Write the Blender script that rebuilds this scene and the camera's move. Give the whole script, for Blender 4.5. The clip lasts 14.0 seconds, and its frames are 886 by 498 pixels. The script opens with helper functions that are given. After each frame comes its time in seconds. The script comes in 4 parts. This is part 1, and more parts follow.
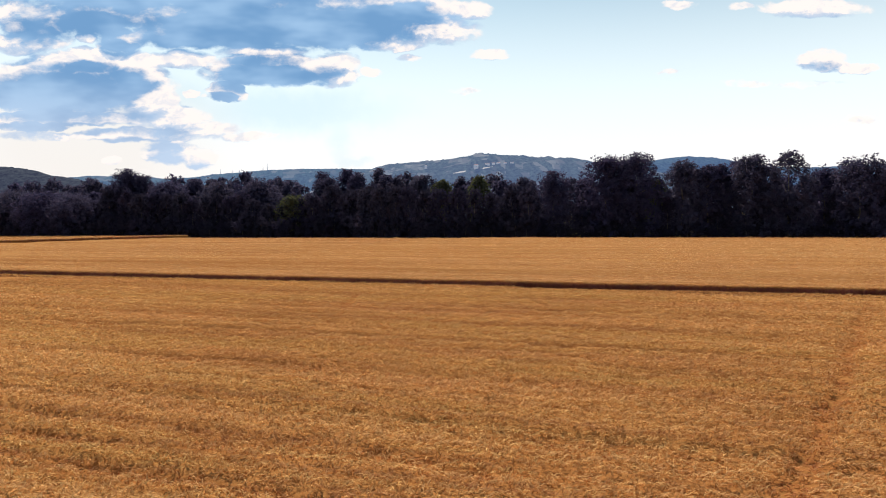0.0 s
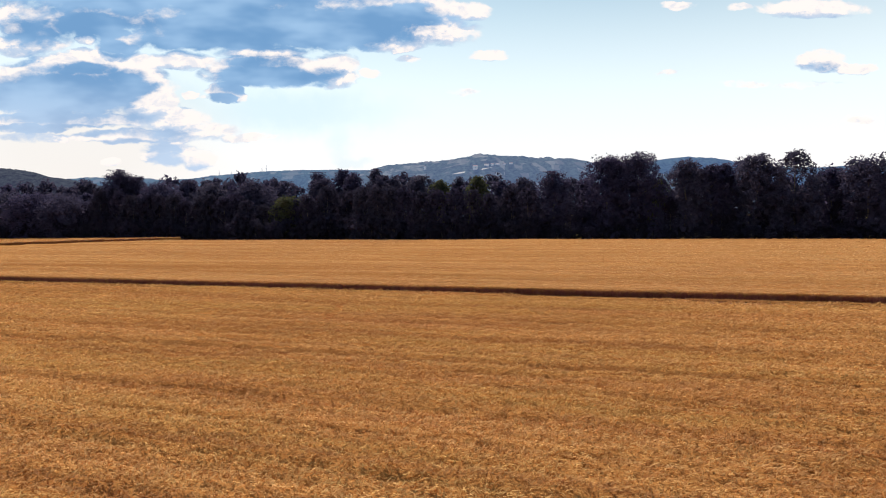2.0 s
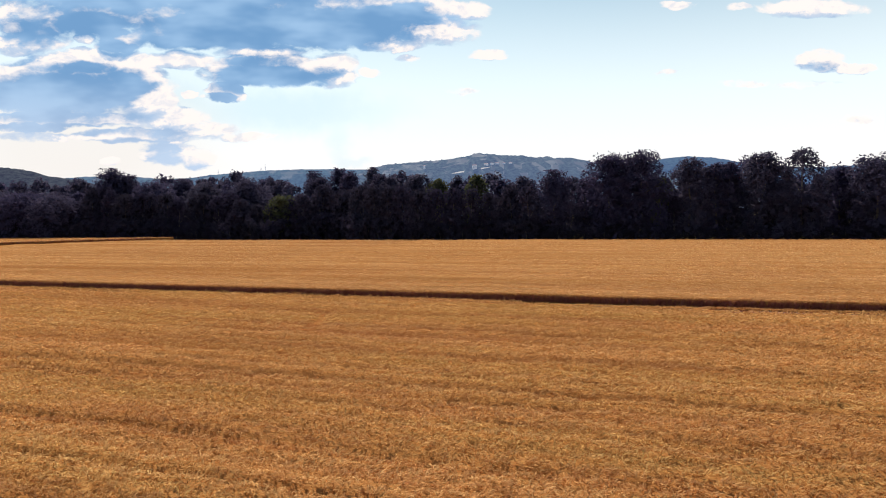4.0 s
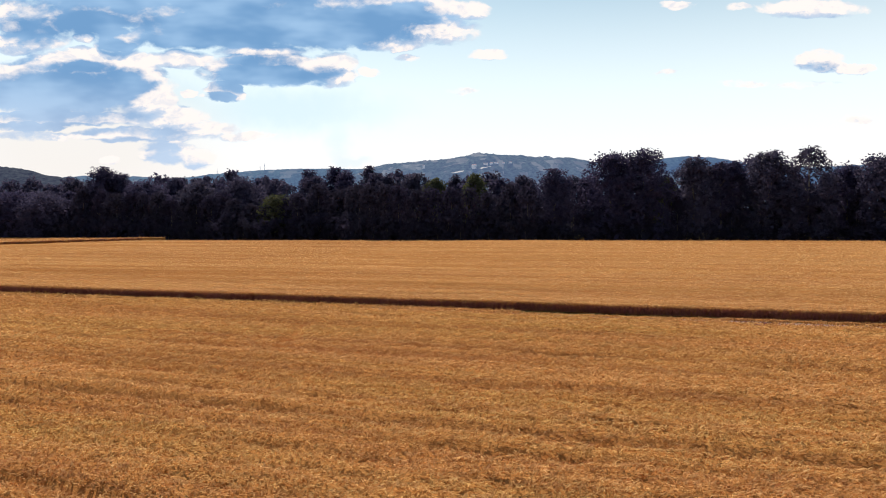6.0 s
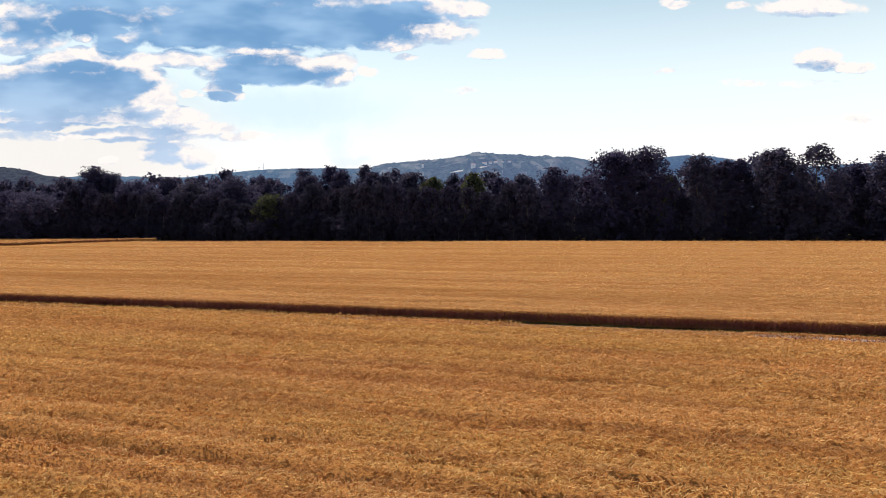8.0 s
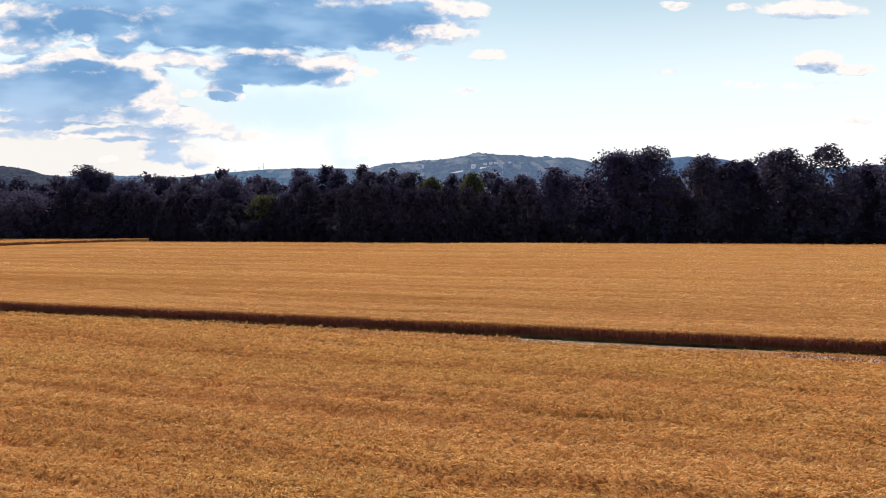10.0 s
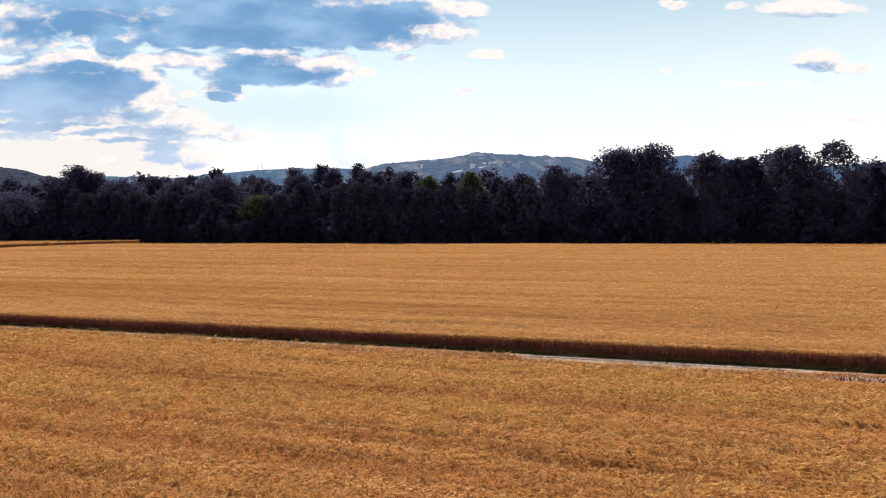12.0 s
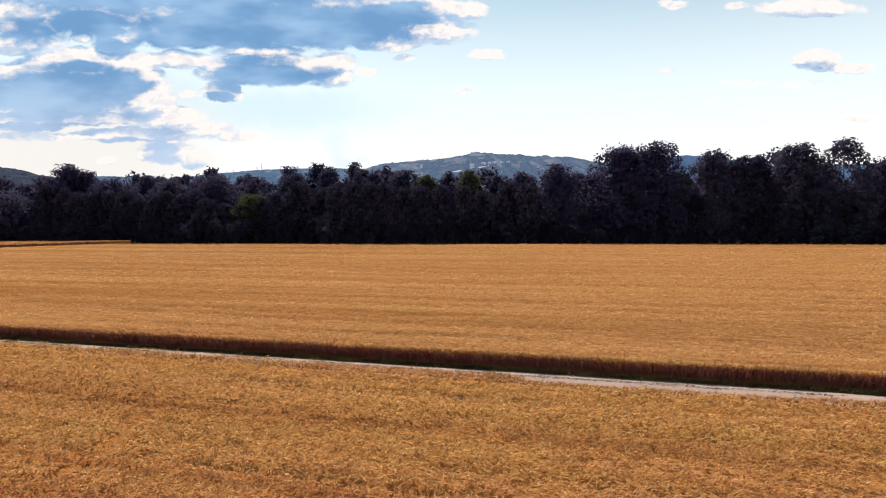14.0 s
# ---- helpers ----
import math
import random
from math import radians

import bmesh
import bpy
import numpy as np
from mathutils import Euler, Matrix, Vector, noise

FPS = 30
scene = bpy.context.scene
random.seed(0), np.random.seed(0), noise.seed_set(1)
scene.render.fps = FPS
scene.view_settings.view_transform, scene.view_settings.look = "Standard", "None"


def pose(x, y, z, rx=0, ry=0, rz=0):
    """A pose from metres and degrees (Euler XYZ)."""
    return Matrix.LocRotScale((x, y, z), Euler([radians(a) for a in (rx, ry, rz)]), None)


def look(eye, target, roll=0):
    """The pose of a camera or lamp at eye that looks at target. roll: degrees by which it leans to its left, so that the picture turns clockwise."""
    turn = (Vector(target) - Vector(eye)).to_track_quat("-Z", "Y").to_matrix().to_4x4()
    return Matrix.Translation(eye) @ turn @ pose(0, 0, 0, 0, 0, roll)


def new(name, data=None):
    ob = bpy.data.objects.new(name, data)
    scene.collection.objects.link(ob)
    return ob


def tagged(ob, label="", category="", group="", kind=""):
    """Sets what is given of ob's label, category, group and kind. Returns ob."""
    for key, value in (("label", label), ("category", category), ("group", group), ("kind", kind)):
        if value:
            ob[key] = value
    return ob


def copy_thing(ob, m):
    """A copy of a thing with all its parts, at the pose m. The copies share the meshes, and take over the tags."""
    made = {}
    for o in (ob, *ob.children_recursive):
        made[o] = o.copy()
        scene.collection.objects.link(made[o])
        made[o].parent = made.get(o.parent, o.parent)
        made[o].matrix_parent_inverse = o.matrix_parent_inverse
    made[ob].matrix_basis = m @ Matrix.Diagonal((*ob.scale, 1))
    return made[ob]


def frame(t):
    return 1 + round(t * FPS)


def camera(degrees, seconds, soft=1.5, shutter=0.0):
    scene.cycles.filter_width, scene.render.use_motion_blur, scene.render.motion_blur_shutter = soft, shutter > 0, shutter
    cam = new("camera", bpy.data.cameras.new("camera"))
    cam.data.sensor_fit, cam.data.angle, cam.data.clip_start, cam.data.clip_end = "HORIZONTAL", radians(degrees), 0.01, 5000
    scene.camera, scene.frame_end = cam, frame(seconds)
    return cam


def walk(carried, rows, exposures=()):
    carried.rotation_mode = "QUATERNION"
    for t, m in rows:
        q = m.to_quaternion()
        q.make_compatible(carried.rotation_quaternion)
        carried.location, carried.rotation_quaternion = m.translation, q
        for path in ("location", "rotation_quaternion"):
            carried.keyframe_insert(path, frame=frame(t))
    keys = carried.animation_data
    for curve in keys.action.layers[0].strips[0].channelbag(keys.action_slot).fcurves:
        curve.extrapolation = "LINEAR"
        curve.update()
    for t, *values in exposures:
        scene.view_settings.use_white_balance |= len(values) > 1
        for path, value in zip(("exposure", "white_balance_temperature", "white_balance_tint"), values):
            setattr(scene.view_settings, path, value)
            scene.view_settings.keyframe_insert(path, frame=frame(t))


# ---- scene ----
cam = camera(73.0, 14.0, 1.0)
PATH = [
    (0, (-0.663, -1.653, 8.125), (-0.569, 0.341, 8.009), -0.7),
    (0.5, (-0.436, -0.532, 8.146), (-0.343, 1.463, 8.032), -0.7),
    (1, (-0.224, 0.606, 8.159), (-0.129, 2.6, 8.045), -0.7),
    (1.5, (-0.045, 1.659, 8.193), (0.05, 3.653, 8.078), -0.8),
    (2, (0.13, 2.797, 8.211), (0.226, 4.791, 8.098), -0.8),
    (2.5, (0.277, 3.879, 8.214), (0.373, 5.874, 8.101), -0.8),
    (3, (0.422, 5.06, 8.22), (0.519, 7.055, 8.107), -0.7),
    (3.2, (0.477, 5.518, 8.222), (0.574, 7.512, 8.107), -0.8),
    (5.3, (1.29, 10.157, 8.31), (1.39, 12.151, 8.196), -0.7),
    (5.5, (1.38, 10.618, 8.318), (1.479, 12.613, 8.203), -0.7),
    (6, (1.591, 11.822, 8.337), (1.691, 13.816, 8.221), -0.7),
    (6.5, (1.767, 12.899, 8.357), (1.868, 14.893, 8.241), -0.7),
    (7, (1.987, 14.099, 8.406), (2.087, 16.093, 8.29), -0.7),
    (7.5, (2.151, 15.137, 8.453), (2.253, 17.131, 8.337), -0.7),
    (8, (2.364, 16.354, 8.488), (2.466, 18.348, 8.37), -0.8),
    (8.2, (2.423, 16.821, 8.505), (2.527, 18.815, 8.387), -0.7),
    (10.3, (3.307, 21.361, 8.629), (3.409, 23.355, 8.513), -0.6),
    (10.5, (3.382, 21.804, 8.637), (3.484, 23.798, 8.52), -0.8),
    (11, (3.604, 22.938, 8.654), (3.706, 24.932, 8.538), -0.7),
    (11.5, (3.783, 24.073, 8.656), (3.886, 26.067, 8.54), -0.8),
    (12, (3.966, 25.241, 8.652), (4.07, 27.235, 8.535), -0.8),
    (12.5, (4.082, 26.331, 8.629), (4.187, 28.325, 8.512), -0.8),
    (13, (4.264, 27.493, 8.619), (4.369, 29.487, 8.502), -0.8),
    (13.5, (4.434, 28.601, 8.604), (4.539, 30.595, 8.487), -0.8),
    (14, (4.642, 29.838, 8.579), (4.747, 31.831, 8.462), -0.8),
]
walk(cam, [(t, look(eye, target, roll)) for t, eye, target, roll in PATH], [(0.0, 0.04, 6500.0, 16.0), (14.0, 0.04, 6500.0, 16.0)])

# ---- world, sun ----
SUN_EL, SUN_AZ = radians(47), radians(-13)


def link(tree, a, b):
    tree.links.new(a, b)


def mth(tree, op, a, b=None, c=None, clamp=False):
    n = tree.nodes.new("ShaderNodeMath")
    n.operation, n.use_clamp = op, clamp
    for i, v in enumerate((a, b, c)):
        if v is None:
            continue
        if isinstance(v, (int, float)):
            n.inputs[i].default_value = v
        else:
            link(tree, v, n.inputs[i])
    return n.outputs[0]


def smooth(tree, v, lo, hi, a=0.0, b=1.0):
    n = tree.nodes.new("ShaderNodeMapRange")
    n.interpolation_type = "SMOOTHSTEP"
    link(tree, v, n.inputs[0])
    for i, x in enumerate((lo, hi, a, b)):
        n.inputs[i + 1].default_value = x
    return n.outputs[0]


def mix(tree, fac, a, b, mode="MIX"):
    n = tree.nodes.new("ShaderNodeMix")
    n.data_type, n.blend_type = "RGBA", mode
    for sock, v in ((n.inputs[0], fac), (n.inputs[6], a), (n.inputs[7], b)):
        if isinstance(v, (int, float)):
            sock.default_value = v
        elif isinstance(v, tuple):
            sock.default_value = (*v, 1) if len(v) == 3 else v
        else:
            link(tree, v, sock)
    return n.outputs[2]


def noise_tex(tree, vec, scale, detail=4.0, rough=0.55, distort=0.0, dims="3D"):
    n = tree.nodes.new("ShaderNodeTexNoise")
    n.noise_dimensions = dims
    if vec is not None:
        link(tree, vec, n.inputs["Vector"])
    n.inputs["Scale"].default_value, n.inputs["Detail"].default_value = scale, detail
    n.inputs["Roughness"].default_value, n.inputs["Distortion"].default_value = rough, distort
    return n.outputs[0]


def scaled(tree, vec, sx, sy, sz, ox=0.0, oy=0.0, oz=0.0):
    n = tree.nodes.new("ShaderNodeVectorMath")
    n.operation = "MULTIPLY_ADD"
    link(tree, vec, n.inputs[0])
    n.inputs[1].default_value, n.inputs[2].default_value = (sx, sy, sz), (ox, oy, oz)
    return n.outputs[0]


# cloud banks ahead: eastward and upward tangent, their half sizes, thickness
HEAVY = [(-0.552, 0.212, 0.149, 0.043, 1), (-0.559, 0.162, 0.134, 0.012, 0.75), (-0.616, 0.150, 0.060, 0.010, 0.7), (-0.445, 0.135, 0.096, 0.013, 0.75), (-0.401, 0.104, 0.035, 0.018, 0.75),
         (-0.350, 0.094, 0.020, 0.014, 0.9), (-0.498, 0.322, 0.078, 0.030, 0.9), (-0.463, 0.285, 0.038, 0.022, 0.9), (-0.205, 0.317, 0.258, 0.046, 1), (-0.358, 0.296, 0.086, 0.025, 0.95),
         (-0.018, 0.341, 0.094, 0.022, 0.9), (-0.224, 0.237, 0.107, 0.027, 1), (-0.301, 0.202, 0.029, 0.015, 1), (-0.356, 0.200, 0.015, 0.007, 0.9), (0.706, 0.244, 0.040, 0.011, 0.44),
         (-0.591, 0.307, 0.059, 0.038, 0.62), (-0.381, 0.401, 0.427, 0.073, 0.9), (-0.106, 0.293, 0.062, 0.019, 0.8), (-0.491, 0.093, 0.014, 0.007, 0.5)]
LIGHT = [(-0.279, 0.194, 0.013, 0.008, 0.45), (-0.394, 0.106, 0.047, 0.022, 0.5), (-0.348, 0.096, 0.031, 0.017, 0.55), (-0.604, 0.134, 0.079, 0.009, 0.25), (-0.609, 0.280, 0.063, 0.018, 0.65), (-0.631, 0.324, 0.036, 0.024, 0.5), (-0.519, 0.259, 0.079, 0.014, 0.6), (-0.451, 0.232, 0.055, 0.037, 0.72), (-0.423, 0.189, 0.043, 0.031, 0.62),
         (-0.518, 0.289, 0.021, 0.011, 0.5), (-0.369, 0.255, 0.055, 0.015, 0.55), (-0.234, 0.266, 0.083, 0.013, 0.55), (-0.124, 0.239, 0.042, 0.027, 0.62), (-0.399, 0.162, 0.076, 0.020, 0.5),
         (-0.359, 0.144, 0.090, 0.018, 0.42), (-0.265, 0.131, 0.050, 0.008, 0.3), (-0.060, 0.294, 0.066, 0.027, 0.58), (-0.019, 0.279, 0.051, 0.012, 0.42), (0.043, 0.299, 0.067, 0.022, 0.55),
         (0.088, 0.334, 0.043, 0.016, 0.5), (0.125, 0.262, 0.035, 0.010, 0.5), (-0.005, 0.257, 0.020, 0.006, 0.36), (-0.066, 0.234, 0.017, 0.009, 0.32), (-0.330, 0.195, 0.014, 0.005, 0.24),
         (0.448, 0.343, 0.029, 0.008, 0.5), (0.682, 0.340, 0.097, 0.016, 0.55), (0.555, 0.342, 0.029, 0.007, 0.36), (0.756, 0.239, 0.040, 0.009, 0.5), (0.694, 0.256, 0.050, 0.016, 0.4),
         (0.764, 0.153, 0.034, 0.009, 0.42), (0.557, 0.216, 0.059, 0.007, 0.22), (0.425, 0.234, 0.019, 0.006, 0.22), (0.082, 0.204, 0.030, 0.008, 0.26), (0.670, 0.213, 0.085, 0.008, 0.15),
         (-0.558, 0.175, 0.097, 0.005, 0.45)]


def cloud_group():
    g = bpy.data.node_groups.new("cloud_density", "ShaderNodeTree")
    g.interface.new_socket("uv", in_out="INPUT", socket_type="NodeSocketVector")
    g.interface.new_socket("density", in_out="OUTPUT", socket_type="NodeSocketFloat")
    g.interface.new_socket("heavy", in_out="OUTPUT", socket_type="NodeSocketFloat")
    gi, go = g.nodes.new("NodeGroupInput"), g.nodes.new("NodeGroupOutput")
    uv = gi.outputs[0]
    warp = g.nodes.new("ShaderNodeTexNoise")
    link(g, scaled(g, uv, 1, 1.7, 1), warp.inputs["Vector"])
    warp.inputs["Scale"].default_value, warp.inputs["Detail"].default_value = 14, 3
    off = scaled(g, warp.outputs["Color"], 0.045, 0.016, 0, -0.0225, -0.008, 0)
    curl = g.nodes.new("ShaderNodeTexNoise")
    link(g, scaled(g, uv, 1, 1.5, 1), curl.inputs["Vector"])
    curl.inputs["Scale"].default_value, curl.inputs["Detail"].default_value = 48, 4
    off2 = scaled(g, curl.outputs["Color"], 0.020, 0.012, 0, -0.010, -0.006, 0)
    first, add = g.nodes.new("ShaderNodeVectorMath"), g.nodes.new("ShaderNodeVectorMath")
    link(g, uv, first.inputs[0]), link(g, off, first.inputs[1])
    link(g, first.outputs[0], add.inputs[0]), link(g, off2, add.inputs[1])
    total = heavy = None
    for k, (u, v, ru, rv, w) in enumerate(HEAVY + LIGHT):
        if k == len(HEAVY):
            heavy = total
        q = scaled(g, add.outputs[0], 1 / ru, 1 / rv, 0, -u / ru, -v / rv, 0)
        ln = g.nodes.new("ShaderNodeVectorMath")
        ln.operation = "LENGTH"
        link(g, q, ln.inputs[0])
        bump = smooth(g, ln.outputs["Value"], 1.35, 0.35, 0.0, w)
        total = bump if total is None else mth(g, "MAXIMUM", total, bump)
    puff = noise_tex(g, scaled(g, uv, 1, 1.6, 1), 22, 8, 0.62, 0.25)
    knob = g.nodes.new("ShaderNodeTexVoronoi")
    knob.feature, knob.normalize = "SMOOTH_F1", True
    link(g, scaled(g, first.outputs[0], 1, 1.5, 1), knob.inputs["Vector"])
    knob.inputs["Scale"].default_value, knob.inputs["Detail"].default_value, knob.inputs["Roughness"].default_value = 34, 2.5, 0.6
    knob.inputs["Smoothness"].default_value = 0.35
    round_tops = mth(g, "SUBTRACT", 0.36, knob.outputs["Distance"])
    rough_edge = mth(g, "MULTIPLY_ADD", mth(g, "SUBTRACT", puff, 0.46), 1.3, mth(g, "MULTIPLY", round_tops, 0.45))
    body = mth(g, "ADD", rough_edge, total)
    seen = smooth(g, total, 0.03, 0.2)
    link(g, mth(g, "MULTIPLY", body, seen), go.inputs[0])
    grain = mth(g, "MULTIPLY", rough_edge, smooth(g, heavy, 0.0, 0.35, 0.0, 0.85))
    link(g, mth(g, "ADD", grain, heavy), go.inputs[1])
    return g


world = bpy.data.worlds.new("sky")
scene.world = world
world.use_nodes = True
nt = world.node_tree
sky = nt.nodes.new("ShaderNodeTexSky")
sky.sky_type, sky.sun_disc = "NISHITA", False
sky.sun_elevation, sky.sun_rotation = SUN_EL, SUN_AZ
sky.air_density, sky.dust_density, sky.ozone_density = 1.0, 0.4, 0.2
coord = nt.nodes.new("ShaderNodeTexCoord").outputs["Generated"]
sep = nt.nodes.new("ShaderNodeSeparateXYZ")
link(nt, coord, sep.inputs[0])
dx, dy, dz = sep.outputs
ahead = mth(nt, "MAXIMUM", dy, 0.02)
comb = nt.nodes.new("ShaderNodeCombineXYZ")
link(nt, mth(nt, "DIVIDE", dx, ahead), comb.inputs[0])
link(nt, mth(nt, "DIVIDE", dz, ahead), comb.inputs[1])
dens_group = cloud_group()
here, sunward = nt.nodes.new("ShaderNodeGroup"), nt.nodes.new("ShaderNodeGroup")
here.node_tree = sunward.node_tree = dens_group
link(nt, comb.outputs[0], here.inputs[0])
link(nt, scaled(nt, comb.outputs[0], 1, 1, 1, 0.006, 0.016, 0), sunward.inputs[0])
front = smooth(nt, dy, 0.1, 0.3)
dens = mth(nt, "MULTIPLY", here.outputs[0], front)
# scattered fair-weather clouds over the rest of the sky
high = mth(nt, "MAXIMUM", dz, 0.08)
plane = nt.nodes.new("ShaderNodeCombineXYZ")
link(nt, mth(nt, "DIVIDE", dx, high), plane.inputs[0])
link(nt, mth(nt, "DIVIDE", dy, high), plane.inputs[1])
rest = smooth(nt, noise_tex(nt, plane.outputs[0], 0.8, 6, 0.6), 0.52, 0.75)
rest = mth(nt, "MULTIPLY", rest, smooth(nt, dy, 0.25, 0.0))
alpha = mth(nt, "MAXIMUM", smooth(nt, dens, 0.0, 0.46), mth(nt, "MULTIPLY", rest, 0.8))
lit = mth(nt, "SUBTRACT", here.outputs[0], sunward.outputs[0])
thick = smooth(nt, mth(nt, "MULTIPLY_ADD", lit, -1.0, here.outputs[1]), 0.06, 0.66)
soft = noise_tex(nt, scaled(nt, comb.outputs[0], 1, 2.6, 1), 7, 3, 0.5)
shade = mix(nt, smooth(nt, soft, 0.36, 0.68), (0.165, 0.355, 0.60), (0.34, 0.56, 0.79))
bright = mix(nt, smooth(nt, lit, -0.14, 0.10), (0.60, 0.71, 0.82), (1.0, 0.955, 0.885))
mottle = noise_tex(nt, scaled(nt, comb.outputs[0], 1, 1.5, 1), 30, 6, 0.6, 0.4)
bright = mix(nt, smooth(nt, mottle, 0.50, 0.66, 0.0, 0.6), bright, (0.66, 0.74, 0.82))
# the air before the farther, lower clouds pales them
pale = mix(nt, smooth(nt, dz, 0.22, 0.07, 0.0, 0.4), shade, (0.86, 0.92, 0.97))
cloud = mix(nt, thick, bright, pale)
strength = nt.nodes.new("ShaderNodeVectorMath")
strength.operation = "SCALE"
link(nt, sky.outputs[0], strength.inputs[0])
strength.inputs["Scale"].default_value = 0.10
# thin white veil of haze that thickens towards the horizon
veil = smooth(nt, dz, 0.46, 0.10, 0.0, 0.98)
clear = mix(nt, 1.0, strength.outputs[0], (0.92, 1.14, 0.98), "MULTIPLY")
low = mix(nt, smooth(nt, dz, 0.16, 0.05), (0.93, 1.06, 1.06), (1.0, 1.0, 0.95))
base = mix(nt, veil, clear, low)
# clearer openings under the middle cloud
ragged = nt.nodes.new("ShaderNodeTexNoise")
link(nt, comb.outputs[0], ragged.inputs["Vector"])
ragged.inputs["Scale"].default_value, ragged.inputs["Detail"].default_value = 26, 4
torn = nt.nodes.new("ShaderNodeVectorMath")
link(nt, comb.outputs[0], torn.inputs[0]), link(nt, scaled(nt, ragged.outputs["Color"], 0.05, 0.05, 0, -0.025, -0.025, 0), torn.inputs[1])
for u, v, ru, rv, w in ((-0.227, 0.173, 0.211, 0.036, 0.55), (-0.122, 0.118, 0.022, 0.031, 0.3), (-0.099, 0.092, 0.035, 0.010, 0.35), (-0.371, 0.205, 0.054, 0.031, 0.5)):
    opening = nt.nodes.new("ShaderNodeVectorMath")
    opening.operation = "LENGTH"
    link(nt, scaled(nt, torn.outputs[0], 1 / ru, 1 / rv, 0, -u / ru, -v / rv, 0), opening.inputs[0])
    base = mix(nt, mth(nt, "MULTIPLY", smooth(nt, opening.outputs["Value"], 1.4, 0.2, 0.0, w), front), base, (0.60, 0.83, 0.89))
# a cream sheet of thin low cloud under the bank
sheet = nt.nodes.new("ShaderNodeVectorMath")
sheet.operation = "LENGTH"
link(nt, scaled(nt, comb.outputs[0], 1 / 0.25, 1 / 0.12, 0, 0.54 / 0.25, -0.12 / 0.12, 0), sheet.inputs[0])
base = mix(nt, mth(nt, "MULTIPLY", smooth(nt, sheet.outputs["Value"], 1.3, 0.3, 0.0, 0.85), front), base, (0.89, 0.88, 0.81))
full = mix(nt, alpha, base, cloud)
link(nt, full, nt.nodes["Background"].inputs[0])
nt.nodes["Background"].inputs[1].default_value = 1.0

sun = new("sun", bpy.data.lights.new("sun", "SUN"))
sun.data.energy, sun.data.angle, sun.data.color = 5.1, radians(0.5), (1.0, 0.93, 0.82)
sun.matrix_world = look((math.sin(SUN_AZ) * math.cos(SUN_EL) * 100, math.cos(SUN_AZ) * math.cos(SUN_EL) * 100, math.sin(SUN_EL) * 100), (0, 0, 0))


# ---- field frame: s runs along the farm track, p across it towards the wood ----
TURN = -19.94
CT, ST = math.cos(radians(-TURN)), math.sin(radians(-TURN))
FIELD = pose(0, 0, 0, 0, 0, TURN)


def to_world(s, p, z=0.0):
    return Vector((CT * s + ST * p, -ST * s + CT * p, z))


def to_field(x, y):
    return CT * x - ST * y, ST * x + CT * y


# trodden paths through the crop: from, to, half width
PATHS = [(to_field(31.5, 39.5), to_field(8.0, 12.0), 0.5), ((-22.6, 43.5), (-25.4, 50.5), 0.5)]

# ---- materials ----
def material(name):
    m = bpy.data.materials.new(name)
    m.use_nodes = True
    t = m.node_tree
    return m, t, t.nodes["Principled BSDF"], t.nodes["Material Output"]


def geo(tree, out):
    return tree.nodes.new("ShaderNodeNewGeometry").outputs[out]


def position(tree):
    return tree.nodes.new("ShaderNodeTexCoord").outputs["Object"]


def leafy(tree, out, colour, through_colour, share, rough=0.6, gloss=0.06):
    """Thin leaf or straw: light comes back from it and through it."""
    d, tr, gl = tree.nodes.new("ShaderNodeBsdfDiffuse"), tree.nodes.new("ShaderNodeBsdfTranslucent"), tree.nodes.new("ShaderNodeBsdfGlossy")
    link(tree, colour, d.inputs[0]), link(tree, through_colour, tr.inputs[0])
    gl.inputs["Roughness"].default_value = rough
    gl.inputs[0].default_value = (1, 1, 1, 1)
    a, b = tree.nodes.new("ShaderNodeMixShader"), tree.nodes.new("ShaderNodeMixShader")
    a.inputs[0].default_value, b.inputs[0].default_value = share, gloss
    link(tree, d.outputs[0], a.inputs[1]), link(tree, tr.outputs[0], a.inputs[2])
    link(tree, a.outputs[0], b.inputs[1]), link(tree, gl.outputs[0], b.inputs[2])
    link(tree, b.outputs[0], out.inputs[0])


